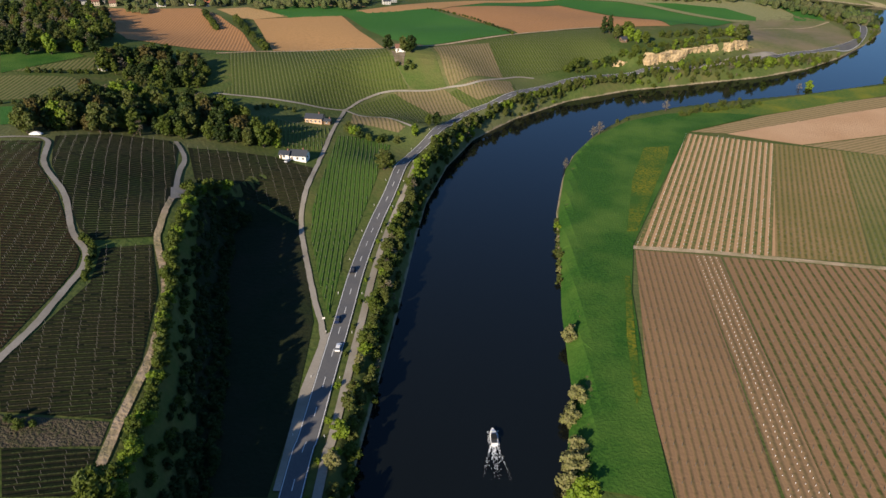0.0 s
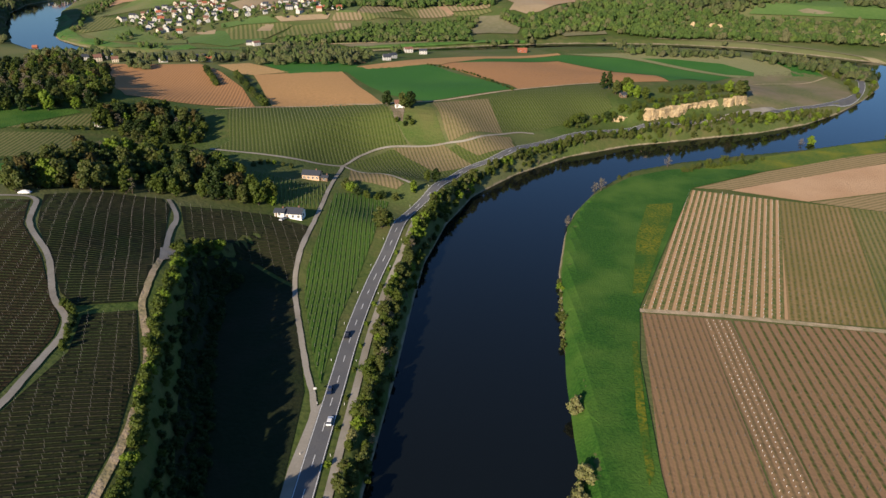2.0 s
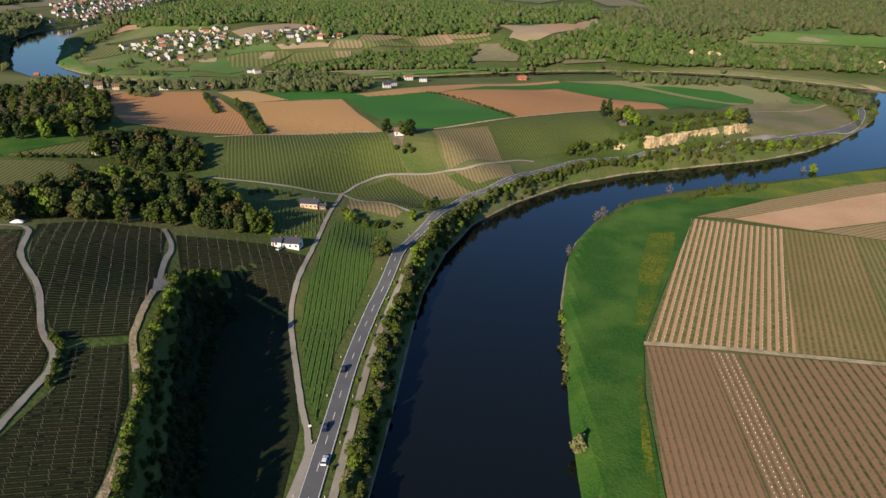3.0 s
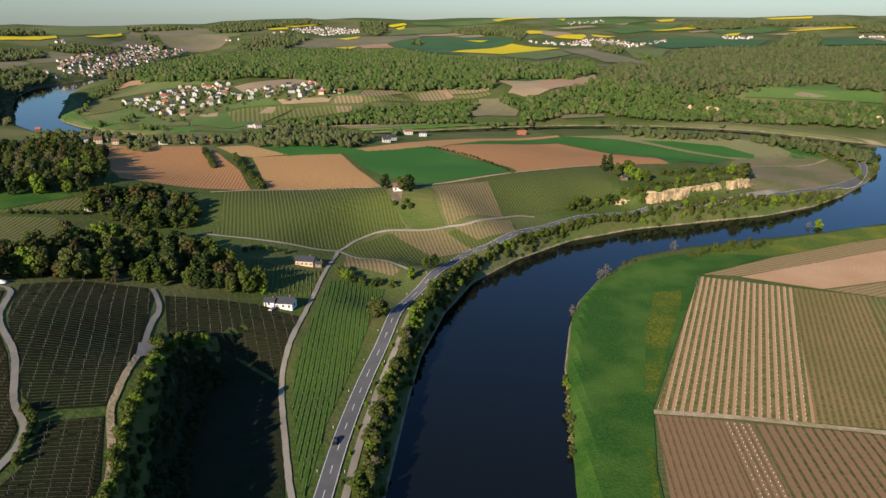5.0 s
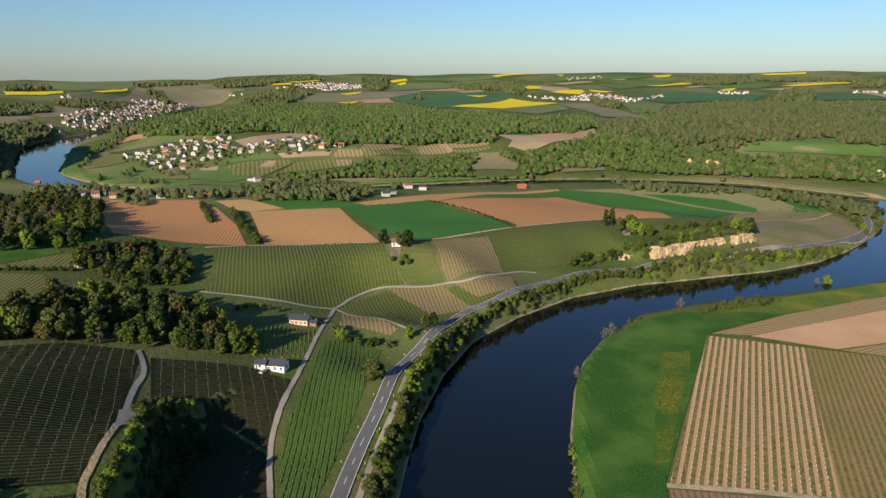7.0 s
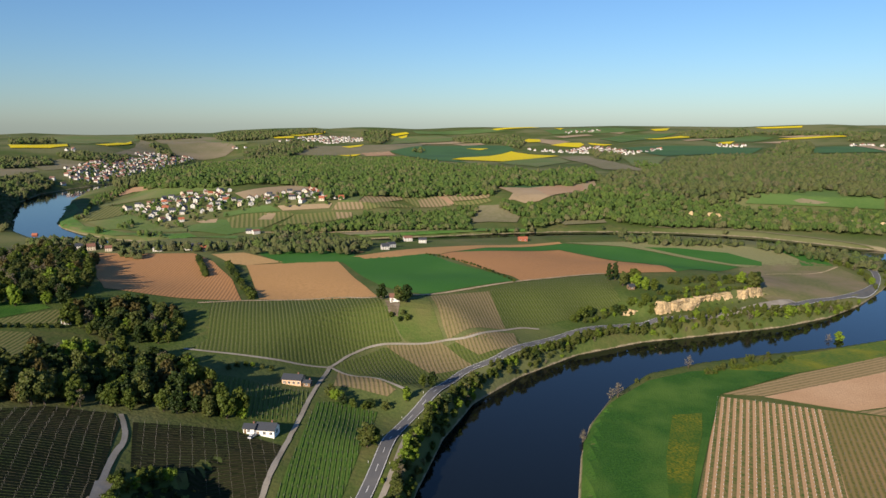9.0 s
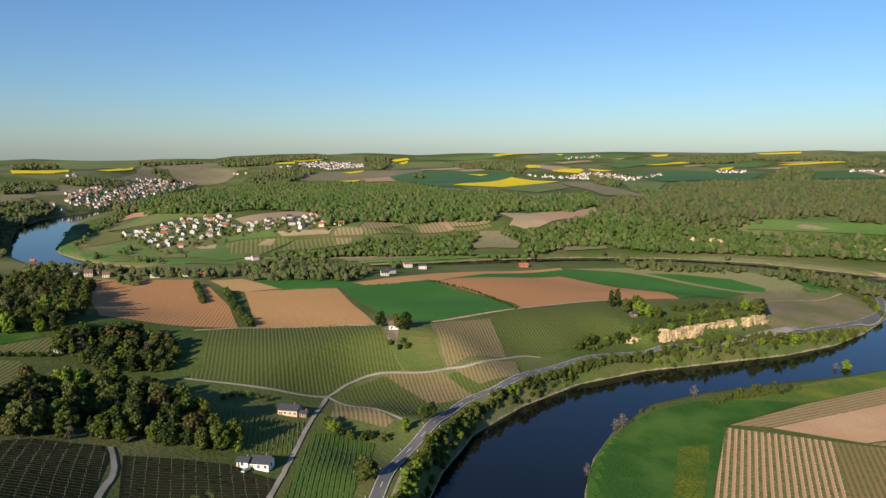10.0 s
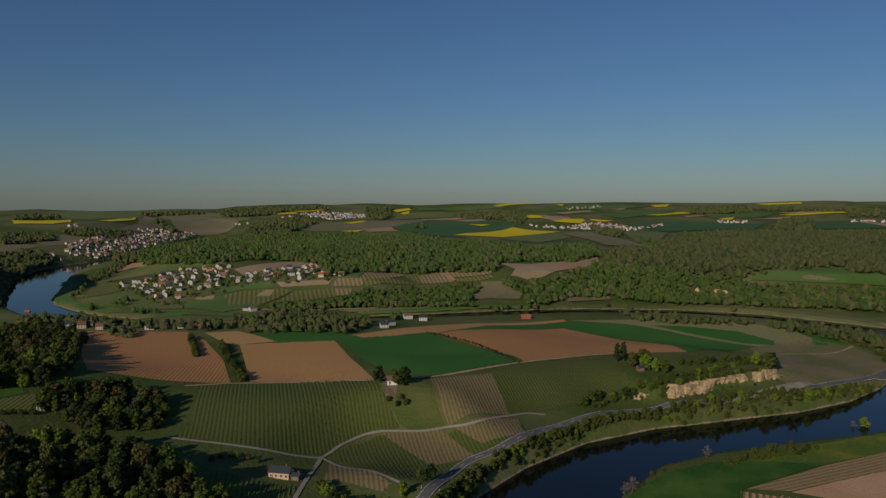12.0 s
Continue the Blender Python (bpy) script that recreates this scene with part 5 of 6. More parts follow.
cottage = stand(make_house(9.0, 6.5, 3.0, 5.0, M_WHITE, M_SLATE, "white rendered cottage with a dark slate roof", 1, cols=3), -76, 340, -8)
stand(make_house(5, 4.5, 2.6, 3.8, M_WHITE, M_SLATE, "low white outbuilding beside the cottage", 1, "shed", 1), -83, 339, -8)
stand(make_house(10.5, 6.5, 3.2, 5.0, M_PINK, M_SLATE, "apricot rendered cottage with a dark slate roof", 1, cols=4), -78, 403, -10)
stand(make_house(4, 3.2, 2.4, 3.2, M_WOOD, M_SLATE, "small wooden garden shed by the lane", 1, "shed", 1), -70, 400, -12)
stand(make_house(6.5, 5.5, 3.0, 5, M_WHITE, M_BROWN_TILE, "white house among trees on the crest", 1, cols=2), -32, 514, 10)
stand(make_house(5, 4, 2.6, 4.2, M_WHITE, M_SLATE, "small white hut at the wood's edge", 1, "shed", 1), -221, 445, 30)
stand(make_house(5, 4, 2.6, 4.0, M_WOOD, M_SLATE, "wooden hut under trees above the quarry", 1, "shed", 1), 152, 593, 20)

M_VILLAGE = plain("off_white_render", (0.56, 0.54, 0.50), 0.9, vary=0.1)
STYLES = [(11, 9, 5.2, 9.0, M_VILLAGE, M_SLATE, "white village house with a slate roof"), (12, 9, 5.0, 8.8, M_VILLAGE, M_TILE, "white village house with a red tiled roof"),
          (10, 8.5, 5.4, 8.8, M_CREAM, M_BROWN_TILE, "cream village house with a brown tiled roof"), (13, 10, 5.6, 8.2, M_VILLAGE, M_BROWN_TILE, "broad white village house"),
          (11, 9, 4.6, 8.8, M_CREAM, M_TILE, "cream village house with a red roof"), (14, 10, 6.2, 9.2, M_VILLAGE, M_SLATE, "large white village house with slate roof")]
STOCK = {}


def settle(x, y, turn, style, rng, group, s=1.0):
    if style not in STOCK:
        ob = STOCK[style] = make_house(*STYLES[style])
    else:
        ob = copy_thing(STOCK[style], Matrix.Identity(4))
    stand(ob, x, y, turn, s * rng.uniform(0.85, 1.15))
    ob["group"] = group


rng = random.Random(17)
for poly in ([(-553, 1206), (-515, 1217), (-497, 1267), (-466, 1294), (-385, 1267), (-340, 1180), (-333, 1098), (-385, 1074), (-367, 1031), (-412, 1037), (-462, 1095)], [(-352, 1161), (-272, 1211), (-227, 1273), (-175, 1226), (-158, 1115), (-229, 1098), (-308, 1103)]):
    for x, y in zip(*scatter(poly, 21, 61, 0.4)):
        settle(x, y, rng.choice((10, 20, 100, 110, 60)) + rng.uniform(-12, 12), rng.choice((0, 0, 0, 1, 2, 3, 4, 5, 5)), rng, "village houses", 0.68)
for (x, y), style in [((-481, 875), 0), ((-414, 780), 0), ((-493, 942), 5), ((-389, 776), 0), ((-373, 770), 2), ((-374, 785), 0), ((-352, 765), 2), ((-300, 765), 5), ((-271, 770), 3), ((-261, 769), 0), ((-249, 758), 4), ((-61, 769), 0), ((-57, 798), 5), ((-42, 861), 3), ((-24, 847), 5), ((-563, 987), 4), ((-250, 959), 3), ((-260, 962), 0)]:
    settle(x, y, rng.uniform(0, 40), style, rng, "houses on the spur", 0.7)
stand(make_house(11, 6, 2.8, 5, M_TILE, M_TILE, "red roofed wooden boathouse by the river", 1, "shed", 2), 98, 891, 5)


def far_village(polys, gap, seed, label):
    rng = random.Random(seed)
    walls, roofs = ([], []), ([], [])
    for poly in polys:
        for x, y in zip(*scatter(poly, gap, seed, 0.4)):
            z, a = float(height(x, y)), rng.uniform(0, 3.14)
            l, w, e, r = rng.uniform(8, 12), rng.uniform(6.5, 9), rng.uniform(4, 6), rng.uniform(7, 9)
            ca, sa = math.cos(a), math.sin(a)

            def put(store, pts, faces):
                base = len(store[0])
                store[0].extend((x + px * ca - py * sa, y + px * sa + py * ca, z + pz) for px, py, pz in pts)
                store[1].extend(tuple(base + i for i in f) for f in faces)
            put(walls, [(-l / 2, -w / 2, -3), (l / 2, -w / 2, -3), (l / 2, w / 2, -3), (-l / 2, w / 2, -3), (-l / 2, -w / 2, e), (l / 2, -w / 2, e), (l / 2, w / 2, e), (-l / 2, w / 2, e), (-l / 2, 0, r), (l / 2, 0, r)],
                [(0, 1, 5, 4), (2, 3, 7, 6), (1, 2, 6, 9, 5), (3, 0, 4, 8, 7)])
            put(roofs, [(-l / 2 - .5, -w / 2 - .6, e - .3), (l / 2 + .5, -w / 2 - .6, e - .3), (l / 2 + .5, 0, r + .2), (-l / 2 - .5, 0, r + .2), (l / 2 + .5, w / 2 + .6, e - .3), (-l / 2 - .5, w / 2 + .6, e - .3)],
                [(0, 1, 2, 3), (3, 2, 4, 5)])
    root = tagged(new("village"), label, "village", kind="stuff")
    mesh_object("wall", walls[0], walls[1], M_VILLAGE, root)
    mesh_object("roof", roofs[0], roofs[1], M_FAR_ROOF, root)


def far_roof():
    m, nt, bs = shader("mixed_roofs", 0.8, 0.2)
    geo = nt.nodes.new("ShaderNodeNewGeometry")
    nt.links.new(mix(nt, geo.outputs["Random Per Island"], (0.07, 0.07, 0.08), (0.32, 0.14, 0.09)), bs.inputs["Base Color"])
    return m


M_FAR_ROOF = far_roof()
far_village([[(-1028, 1916), (-1064, 2123), (-1077, 2499), (-1058, 2877), (-1015, 2850), (-950, 2428), (-911, 2079), (-864, 1841), (-897, 1737), (-943, 1746)], [(-995, 1718), (-962, 1732), (-892, 1701), (-909, 1660)], [(-1135, 2587), (-1118, 2854), (-1080, 2815), (-1092, 2534)]], 25, 71, "distant white village on the valley side")
far_village([[(-790, 3301), (-732, 3531), (-683, 3724), (-450, 3775), (-410, 3565), (-524, 3293), (-624, 3408)], [(-1278, 2328), (-1192, 2340), (-1194, 2272)], [(-973, 3085), (-864, 3092), (-851, 3046)], [(-430, 4016), (-353, 4050), (-345, 3959), (-403, 3908)], [(-1033, 3591), (-988, 3747), (-960, 3643), (-980, 3505)], [(-694, 2724), (-684, 2863), (-666, 2789)]], 30, 72, "distant white village on the plateau")
far_village([[(313, 3080), (498, 2938), (605, 3064), (673, 3093), (700, 2948), (691, 2771), (736, 2694), (860, 2819), (858, 2743), (652, 2537), (530, 2737), (384, 2963)], [(1123, 2949), (1233, 2904), (1166, 2748), (1077, 2830)], [(1622, 2856), (1680, 2918), (1743, 2833), (1694, 2727)], [(674, 3976), (874, 4022), (863, 3943), (674, 3886)]], 30, 73, "distant white village on the plateau")

# ---------------------------------------------------------------- quarry face


def limestone():
    m, nt, bs = shader("limestone", 0.9, 0.15)
    pos = place_of(nt)
    sc = node(nt, "Mapping")
    sc.inputs["Scale"].default_value = (0.12, 0.12, 1.6)
    nt.links.new(pos, sc.inputs["Vector"])
    bands = noise_fac(nt, sc.outputs[0], 1.0, 6, 0.38, 0.62)
    spots_ = noise_fac(nt, pos, 0.35, 6, 0.42, 0.7)
    col = mix(nt, spots_, mix(nt, bands, (0.68, 0.51, 0.29), (0.55, 0.39, 0.21)), (0.42, 0.31, 0.18))
    nt.links.new(col, bs.inputs["Base Color"])
    bumped(nt, bs, maths(nt, "ADD", bands, spots_), 0.9, 0.6)
    return m


M_ROCK = limestone()


def rock_face(name, line, low, high, seed, label):
    line = curve_points(line, 0.9)
    n, rows, verts = len(line), 13, []
    out = offsets(line, 1.0)
    for j in range(rows + 2):
        v = min(j / (rows - 1), 1.0)
        for i, (p, q) in enumerate(zip(line, out)):
            d = q - p
            taper = min(1, i / 6, (n - 1 - i) / 5)
            top = high + 2.4 * noise.noise((i * 0.08, seed, 0)) + 0.8 * noise.noise((i * 0.3, seed, 5))
            z = low - 1.5 + (top - low + 1.5) * v * (0.35 + 0.65 * taper)
            big = noise.noise((p.x * 0.11, p.y * 0.11, z * 0.12 + seed)) * 2.0
            crack = -1.5 * max(0, noise.noise((i * 0.35, z * 0.05, seed + 9)) - 0.15) * 3
            shelf = 0.6 * noise.noise((p.x * 0.05, z * 0.9, seed + 3)) + 0.35 * noise.noise((p.x * 0.8, p.y * 0.8, z * 0.8))
            o = 3.4 - 2.2 * v + big + crack + shelf if j < rows else 1.0 - 2.6 * (j - rows + 1)
            verts.append((p.x + d.x * o, p.y + d.y * o, z - (0.5 * (j - rows + 1) if j >= rows else 0)))
    faces = [(j * n + i, j * n + i + 1, (j + 1) * n + i + 1, (j + 1) * n + i) for j in range(rows + 1) for i in range(n - 1)]
    return tagged(mesh_object(name, verts, faces, M_ROCK), label, "cliff")


rock_face("cliff", [(158, 549), (178, 558), (205, 574), (232, 587)], 11, 19, 1, "pale yellow limestone quarry face")
rock_face("cliff", [(233, 586), (248, 594), (262, 606)], 11.5, 19.5, 2, "pale yellow limestone quarry face")
rock_face("rock_outcrop", [(134, 554), (145, 553), (155, 550)], 9.5, 13, 3, "low pale limestone outcrop among bushes")
rock_face("rock_outcrop", [(385, 1064), (392, 1061), (400, 1060), (410, 1058)], 11, 22, 4, "distant pale rock outcrop in the woods")
rock_face("rock_outcrop", [(362, 1074), (368, 1073), (375, 1072)], 13, 22, 5, "distant pale rock outcrop in the woods")
rock_face("rock_outcrop", [(545, 984), (552, 982), (559, 977)], 13, 22, 6, "distant pale rock outcrop in the woods")
rock_face("rock_outcrop", [(578, 963), (582, 958), (586, 952)], 13, 22, 7, "distant pale rock outcrop in the woods")

# ---------------------------------------------------------------- vine rows


def vine_rows(key, angle, gap, post_gap, post_h, thick, name, label, material, vine_h=0.0, vine_mat=None):
    poly = VINES[key]
    a = radians(angle)
    c, s = math.cos(a), math.sin(a)
    loc = [(x * c + y * s, -x * s + y * c) for x, y in poly]
    us, vs = [p[0] for p in loc], [p[1] for p in loc]
    rng = np.random.default_rng(len(key) * 7 + int(abs(angle)))

    def world_of(u, v):
        return u * c - v * s, u * s + v * c
    gv, gu = np.meshgrid(np.arange(min(vs), max(vs), gap), np.arange(min(us), max(us), post_gap), indexing="ij")
    gu, gv = gu.ravel() + rng.uniform(-0.15, 0.15, gu.size), gv.ravel() + rng.uniform(-0.06, 0.06, gv.size)
    x, y = world_of(gu, gv)
    ok = inside(poly, x, y) & (rng.uniform(0, 1, x.size) > 0.06)
    x, y = x[ok], y[ok]
    z = height(x, y)
    h = post_h * rng.uniform(0.85, 1.1, x.size)
    t = thick / 2
    corner = np.array([(-t, -t), (t, -t), (t, t), (-t, t)])
    vv = np.zeros((x.size, 8, 3))
    lean = rng.uniform(-0.08, 0.08, (x.size, 1, 2))
    for k in (0, 1):
        vv[:, 4 * k:4 * k + 4, :2] = corner + np.stack([x, y], 1)[:, None, :] + lean * k
        vv[:, 4 * k:4 * k + 4, 2] = (z + (h if k else 0))[:, None]
    base = np.arange(x.size)[:, None, None] * 8
    ff = np.array([(0, 1, 5, 4), (1, 2, 6, 5), (2, 3, 7, 6), (3, 0, 4, 7), (4, 5, 6, 7)])[None] + base
    me = bpy.data.meshes.new(name)
    me.from_pydata(vv.reshape(-1, 3).tolist(), [], ff.reshape(-1, 4).tolist())
    me.materials.append(material)
    tagged(new(name, me), label, "vine posts", kind="stuff")
    if not vine_h:
        return
    step = 2.2
    gv, gu = np.meshgrid(np.arange(min(vs), max(vs), gap), np.arange(min(us), max(us), step), indexing="ij")
    gu, gv = gu.ravel(), gv.ravel()
    x, y = world_of(gu, gv)
    x1, y1 = world_of(gu + step, gv)
    ok = inside(poly, x, y) & inside(poly, x1, y1) & (rng.uniform(0, 1, x.size) > 0.08)
    x, y, x1, y1 = x[ok], y[ok], x1[ok], y1[ok]
    n = x.size
    vv = np.zeros((n, 6, 3))
    hw = rng.uniform(0.18, 0.4, (n, 2))
    hh = vine_h * rng.uniform(0.55, 1.2, (n, 2))
    for k, (px, py) in enumerate(((x, y), (x1, y1))):
        pz = height(px, py) + 0.1
        for m_, (o, up) in enumerate(((-1, 0), (1, 0), (0, 1))):
            vv[:, k * 3 + m_, 0] = px + s * o * hw[:, k]
            vv[:, k * 3 + m_, 1] = py - c * o * hw[:, k]
            vv[:, k * 3 + m_, 2] = pz + hh[:, k] * up + 0.1
    base = np.arange(n)[:, None] * 6
    quads = (np.array([(0, 3, 5, 2)]) + base).tolist() + (np.array([(1, 2, 5, 4)]) + base).tolist()
    tris = (np.array([(0, 2, 1)]) + base).tolist() + (np.array([(3, 4, 5)]) + base).tolist()
    me = bpy.data.meshes.new("vines")
    me.from_pydata(vv.reshape(-1, 3).tolist(), [], quads + tris)
    me.materials.append(vine_mat or M_VINE)
    tagged(new("vines", me), label.replace("posts", "vines"), "vines", kind="stuff")


M_FRESH = mottled("fresh_vine_leaves", (0.06, 0.12, 0.02), (0.085, 0.145, 0.028), (0.11, 0.15, 0.035), 1.0, 0.05)
for key, angle in (("a", 12), ("b", 20), ("c", 20), ("d", 20), ("e", 20)):
    vine_rows(key, angle, 1.9, 4.6, 1.7, 0.06, "vine_posts", "pale weathered vineyard posts in long lines", M_POST, 0.15)
vine_rows("f", 93.6, 2.2, 6, 1.8, 0.12, "vine_posts", "vineyard posts in green rows", M_POST, 0.4, M_FRESH)
vine_rows("g", 100, 2.2, 6, 1.8, 0.12, "vine_posts", "vineyard posts behind cottages", M_POST, 0.4, M_FRESH)
for key in ("s1", "s2", "s5"):
    vine_rows(key, 105, 2.4, 6, 1.6, 0.08, "vine_posts", "pale vineyard posts on the slope", M_POST)
vine_rows("s4", 101, 2.4, 6, 1.6, 0.08, "vine_posts", "pale vineyard posts on bare soil", M_POST)
vine_rows("r1", 66.5, 3.1, 3.6, 1.0, 0.09, "vine_posts", "white posts along green strips", M_GUARD)
vine_rows("r2", 68, 2.6, 6, 1.5, 0.1, "vine_posts", "thin vineyard posts on tan soil", M_POST)
vine_rows("r3", 69, 2.6, 6, 1.5, 0.1, "vine_posts", "thin vineyard posts on tan soil", M_POST)
vine_rows("r4a", 82.5, 2.4, 7, 1.2, 0.09, "vine_posts", "thin vineyard posts on brown soil", M_POST)
vine_rows("r4b", 82.3, 2.6, 2.4, 0.7, 0.11, "plant_guards", "white plant guards posts in rows of young vines", M_GUARD)
vine_rows("r4c", 82.3, 3.4, 6.5, 1.0, 0.1, "vine_posts", "short pale posts along the grass strips", M_POST)

# ---------------------------------------------------------------- cars, boat, small things
M_RUBBER = plain("tyre_rubber", (0.02, 0.02, 0.02), 0.8)


def make_car(paint, label):
    root = tagged(new("car"), label, "car")
    bm = bmesh.new()
    prof = [(-2.15, 0.35), (2.15, 0.35), (2.2, 0.75), (1.2, 0.95), (-1.9, 0.98), (-2.2, 0.8)]
    rows_ = [[bm.verts.new((x, y * (1 if z < 0.9 else 0.94), z)) for x, z in prof] for y in (-0.88, 0.88)]
    for i in range(6):
        bm.faces.new((rows_[0][i], rows_[0][(i + 1) % 6], rows_[1][(i + 1) % 6], rows_[1][i]))
    bm.faces.new(rows_[0][::-1])
    bm.faces.new(rows_[1])
    bmesh.ops.recalc_face_normals(bm, faces=bm.faces[:])
    bmesh.ops.bevel(bm, geom=bm.edges[:], offset=0.07, segments=2, affect="EDGES")
    body = part("body", bm, paint, root)
    for nm, prof, mat, wide in (("cabin", [(1.1, 0.93), (0.35, 1.42), (-1.4, 1.42), (-1.9, 0.95)], M_GLASS, 0.74), ("roof", [(0.35, 1.41), (0.3, 1.48), (-1.35, 1.48), (-1.42, 1.41)], paint, 0.72)):
        bm = bmesh.new()
        r2 = [[bm.verts.new((x, y * (1.08 if z < 1 else 0.95), z)) for x, z in prof] for y in (-wide, wide)]
        for i in range(4):
            bm.faces.new((r2[0][i], r2[0][(i + 1) % 4], r2[1][(i + 1) % 4], r2[1][i]))
        bm.faces.new(r2[0][::-1])
        bm.faces.new(r2[1])
        bmesh.ops.recalc_face_normals(bm, faces=bm.faces[:])
        part(nm, bm, mat, root)
    for x in (-1.35, 1.35):
        for y in (-0.85, 0.85):
            bm = bmesh.new()
            bmesh.ops.create_cone(bm, cap_ends=True, segments=14, radius1=0.33, radius2=0.33, depth=0.22, matrix=pose(x, y, 0.33, 90, 0, 0))
            wheel = part("wheel", bm, M_RUBBER, root)
            bm = bmesh.new()
            bmesh.ops.create_cone(bm, cap_ends=True, segments=12, radius1=0.2, radius2=0.17, depth=0.24, matrix=pose(x, y * 1.01, 0.33, 90, 0, 0))
            part("rim", bm, M_STEEL, wheel, "grey steel rim")
    for y in (-0.6, 0.6):
        bm = bmesh.new()
        box(bm, 2.1, y - 0.18, 0.62, 2.22, y + 0.18, 0.76)
        part("headlight", bm, M_GLASS, root)
    return root


def on_road(ob, want_y, off, flip=False):
    i = min(range(1, len(MAIN) - 1), key=lambda k: abs(MAIN[k].y - want_y))
    d = (MAIN[i + 1] - MAIN[i - 1]).normalized()
    x, y = MAIN[i].x + d.y * off, MAIN[i].y - d.x * off
    ob.matrix_basis = pose(x, y, float(height(x, y)) + 0.36 + 0.0006 * y, 0, 0, math.degrees(math.atan2(d.y, d.x)) + (180 if flip else 0))


on_road(make_car(plain("white_car_paint", (0.8, 0.8, 0.8), 0.25, 0.6, vary=0.02), "small white car on the valley road"), 187, 1.6)
on_road(make_car(plain("dark_blue_car_paint", (0.02, 0.03, 0.07), 0.25, 0.6, vary=0.05), "dark blue car on the valley road"), 205, -1.6, True)
on_road(make_car(plain("black_car_paint", (0.02, 0.02, 0.025), 0.25, 0.6, vary=0.05), "black car on the valley road"), 240, -1.6, True)
stand(make_car(plain("silver_car_paint", (0.55, 0.56, 0.58), 0.3, 0.6, vary=0.03), "silver car parked beside the cottage"), -81, 334, 70)


def make_boat():
    root = tagged(new("motorboat"), "white cabin motorboat with a dark canopy on the river", "boat")
    st = [(-3.6, 1.25), (-2, 1.4), (0, 1.4), (2, 1.15), (3.3, 0.55), (4.0, 0.05)]
    bm = bmesh.new()
    ring = []
    for x, w in st:
        ring.append([bm.verts.new((x, -w * 0.7, -0.3)), bm.verts.new((x, -w, 0.85 + max(0, x) * 0.06)), bm.verts.new((x, w, 0.85 + max(0, x) * 0.06)), bm.verts.new((x, w * 0.7, -0.3))])
    for a, b in zip(ring, ring[1:]):
        for i in range(4):
            bm.faces.new((a[i], a[(i + 1) % 4], b[(i + 1) % 4], b[i]))
    bm.faces.new(ring[0][::-1])
    bm.faces.new(ring[-1])
    bmesh.ops.recalc_face_normals(bm, faces=bm.faces[:])
    part("hull", bm, plain("white_gelcoat", (0.8, 0.8, 0.8), 0.3, 0.5, vary=0.03), root)
    for nm, (x0, y0, z0, x1, y1, z1), mat in (("cabin", (-0.6, -1.0, 0.8, 1.9, 1.0, 1.7), M_WHITE), ("canopy", (-2.6, -1.1, 1.6, -0.4, 1.1, 2.1), M_RUBBER), ("windscreen", (-0.3, -0.95, 1.68, 0.5, 0.95, 2.05), M_GLASS), ("cockpit", (-3.3, -1.0, 0.8, -0.6, 1.0, 1.05), M_SLATE)):
        bm = bmesh.new()
        box(bm, x0, y0, z0, x1, y1, z1)
        bmesh.ops.bevel(bm, geom=bm.edges[:], offset=0.12, segments=2, affect="EDGES")
        part(nm, bm, mat, root)
    return root


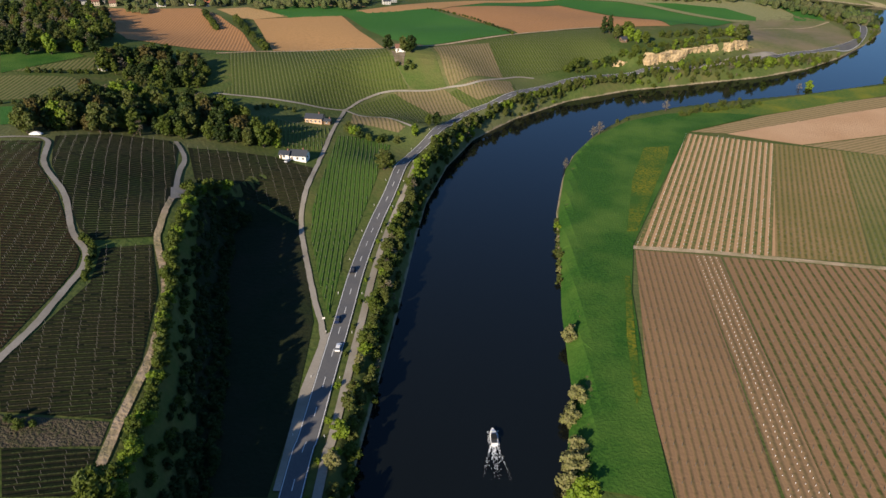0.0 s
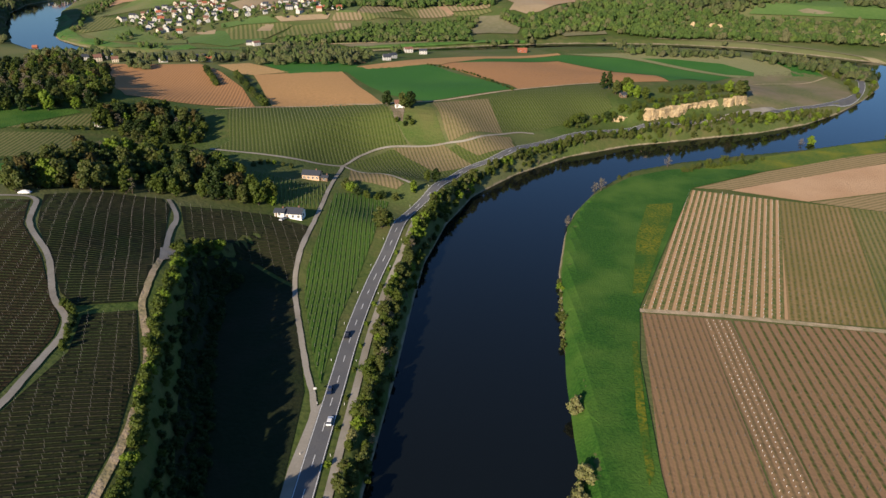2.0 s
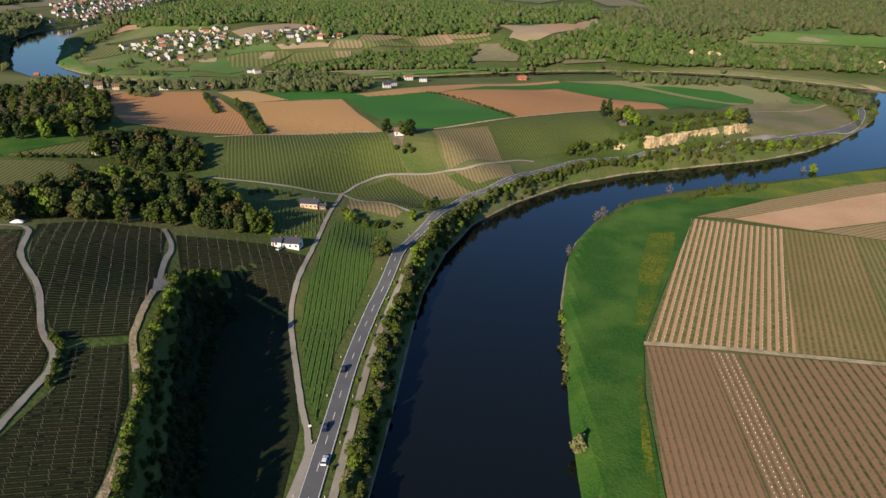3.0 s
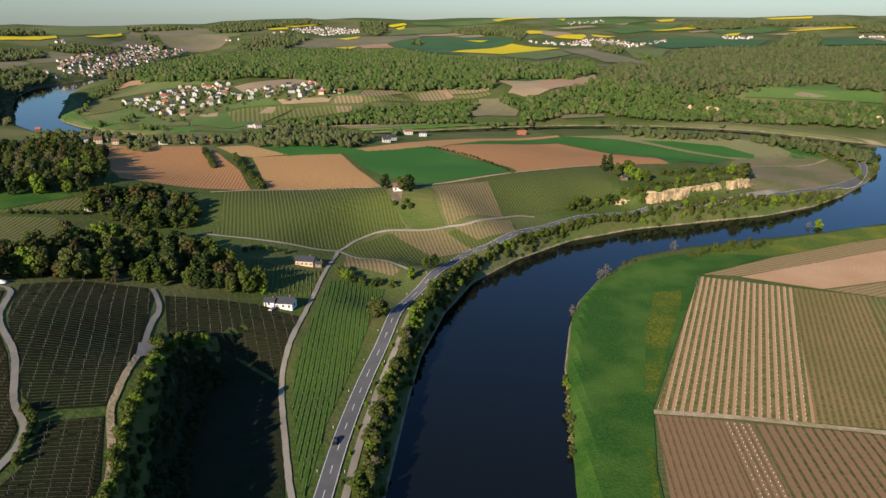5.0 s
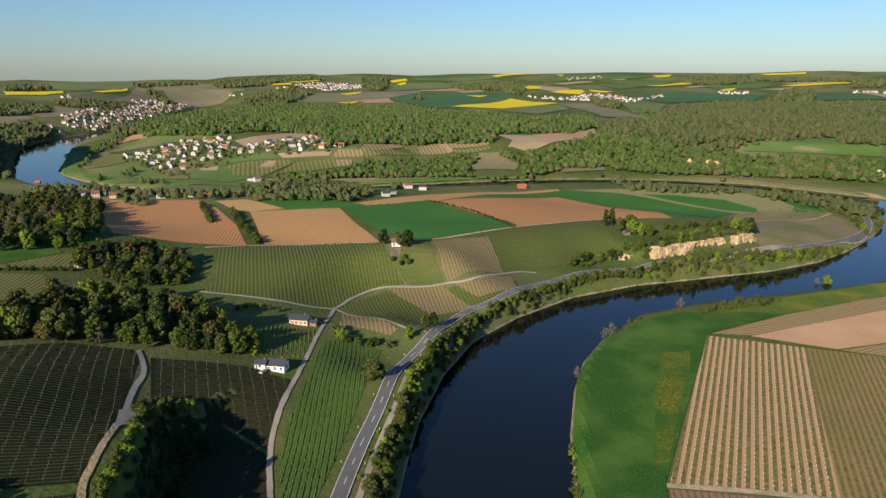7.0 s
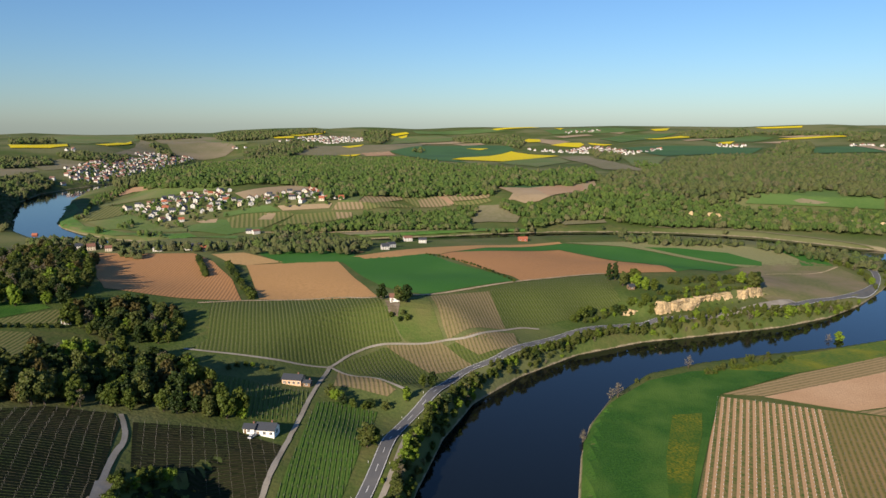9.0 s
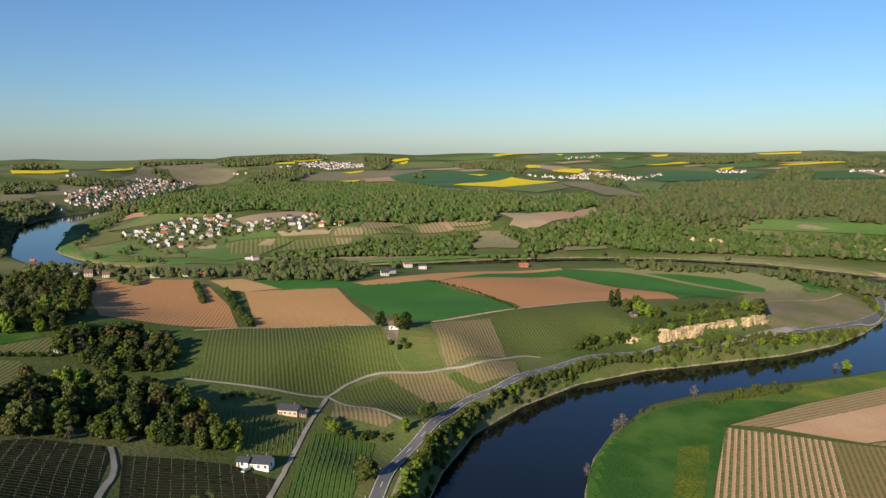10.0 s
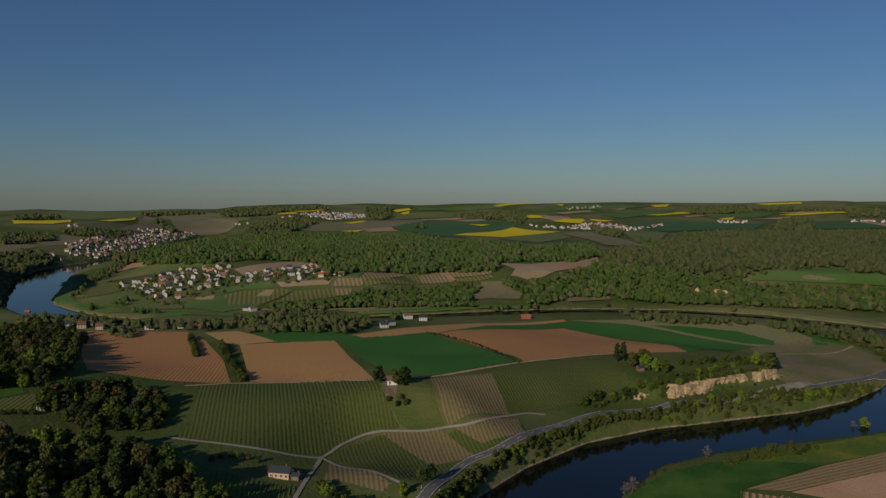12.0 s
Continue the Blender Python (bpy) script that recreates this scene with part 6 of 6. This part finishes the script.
boat = make_boat()
boat.matrix_basis = pose(15, 152, 0.1, 0, 0, 92) @ Matrix.Diagonal((0.85, 0.85, 0.85, 1))
rng = random.Random(9)
fv, ff = [], []
for k in range(420):
    back_ = rng.uniform(0, 1) ** 1.5 * 13
    side = rng.gauss(0, 0.3 + back_ * 0.05)
    size = 1 - back_ / 15
    if rng.random() < 0.55:
        side, size = rng.choice((-1, 1)) * (0.9 + back_ * 0.24 + rng.gauss(0, 0.18)), 0.7 - back_ / 22
    if rng.random() < 0.15:
        back_, side, size = rng.uniform(-6, 0), rng.choice((-1, 1)) * rng.uniform(1.2, 1.7), 0.6
    x, y, s = 15 + side, 152 - 3 - back_, rng.uniform(0.05, 0.22) * size
    base = len(fv)
    fv += [(x - s, y, 0.03), (x, y - s * 2.2, 0.03), (x + s, y, 0.03), (x, y + s * 2.2, 0.06)]
    ff.append((base, base + 1, base + 2, base + 3))
tagged(mesh_object("foam", fv, ff, plain("foam", (0.75, 0.77, 0.78), 0.7)), "white churned foam behind the boat", "wake", kind="stuff")

# white roadside posts
bm = bmesh.new()
box(bm, -0.07, -0.07, 0, 0.07, 0.07, 1.0)
shaft = part("delineator_post", bm, M_GUARD)
tagged(shaft, "white plastic roadside marker post", "marker post", "roadside marker posts")
first = True
for off in (-4.6, 4.6):
    for p in offsets(MAIN, off)[20:230:8]:
        m = pose(p.x, p.y, float(height(p.x, p.y)))
        if first:
            shaft.matrix_basis, first = m, False
        else:
            copy_thing(shaft, m)
# a sign where the lane meets the road
sign = tagged(new("road_sign"), "white road sign on a steel pole at the junction", "sign")
bm = bmesh.new()
bmesh.ops.create_cone(bm, cap_ends=True, segments=10, radius1=0.05, radius2=0.05, depth=2.6, matrix=pose(0, 0, 1.3))
part("pole", bm, M_STEEL, sign)
bm = bmesh.new()
box(bm, -0.5, -0.03, 1.9, 0.5, 0.03, 2.7)
part("panel", bm, M_GUARD, sign)
stand(sign, -43, 203, 10)
# covered heap at the lane end
hv, hf = [], []
for j in range(9):
    for i in range(15):
        u, v = i / 14, j / 8
        hv.append((6 * (u - 0.5), 2.6 * (v - 0.5), 1.3 * math.sin(math.pi * u) ** 0.6 * math.sin(math.pi * v) ** 0.6 + 0.2 * noise.noise((u * 6, v * 5, 2))))
hf = [(j * 15 + i, j * 15 + i + 1, (j + 1) * 15 + i + 1, (j + 1) * 15 + i) for j in range(8) for i in range(14)]
stand(tagged(mesh_object("covered_heap", hv, hf, M_GUARD), "heap covered with crumpled white sheeting beside the lane", "tarpaulin"), -191, 307, 5)
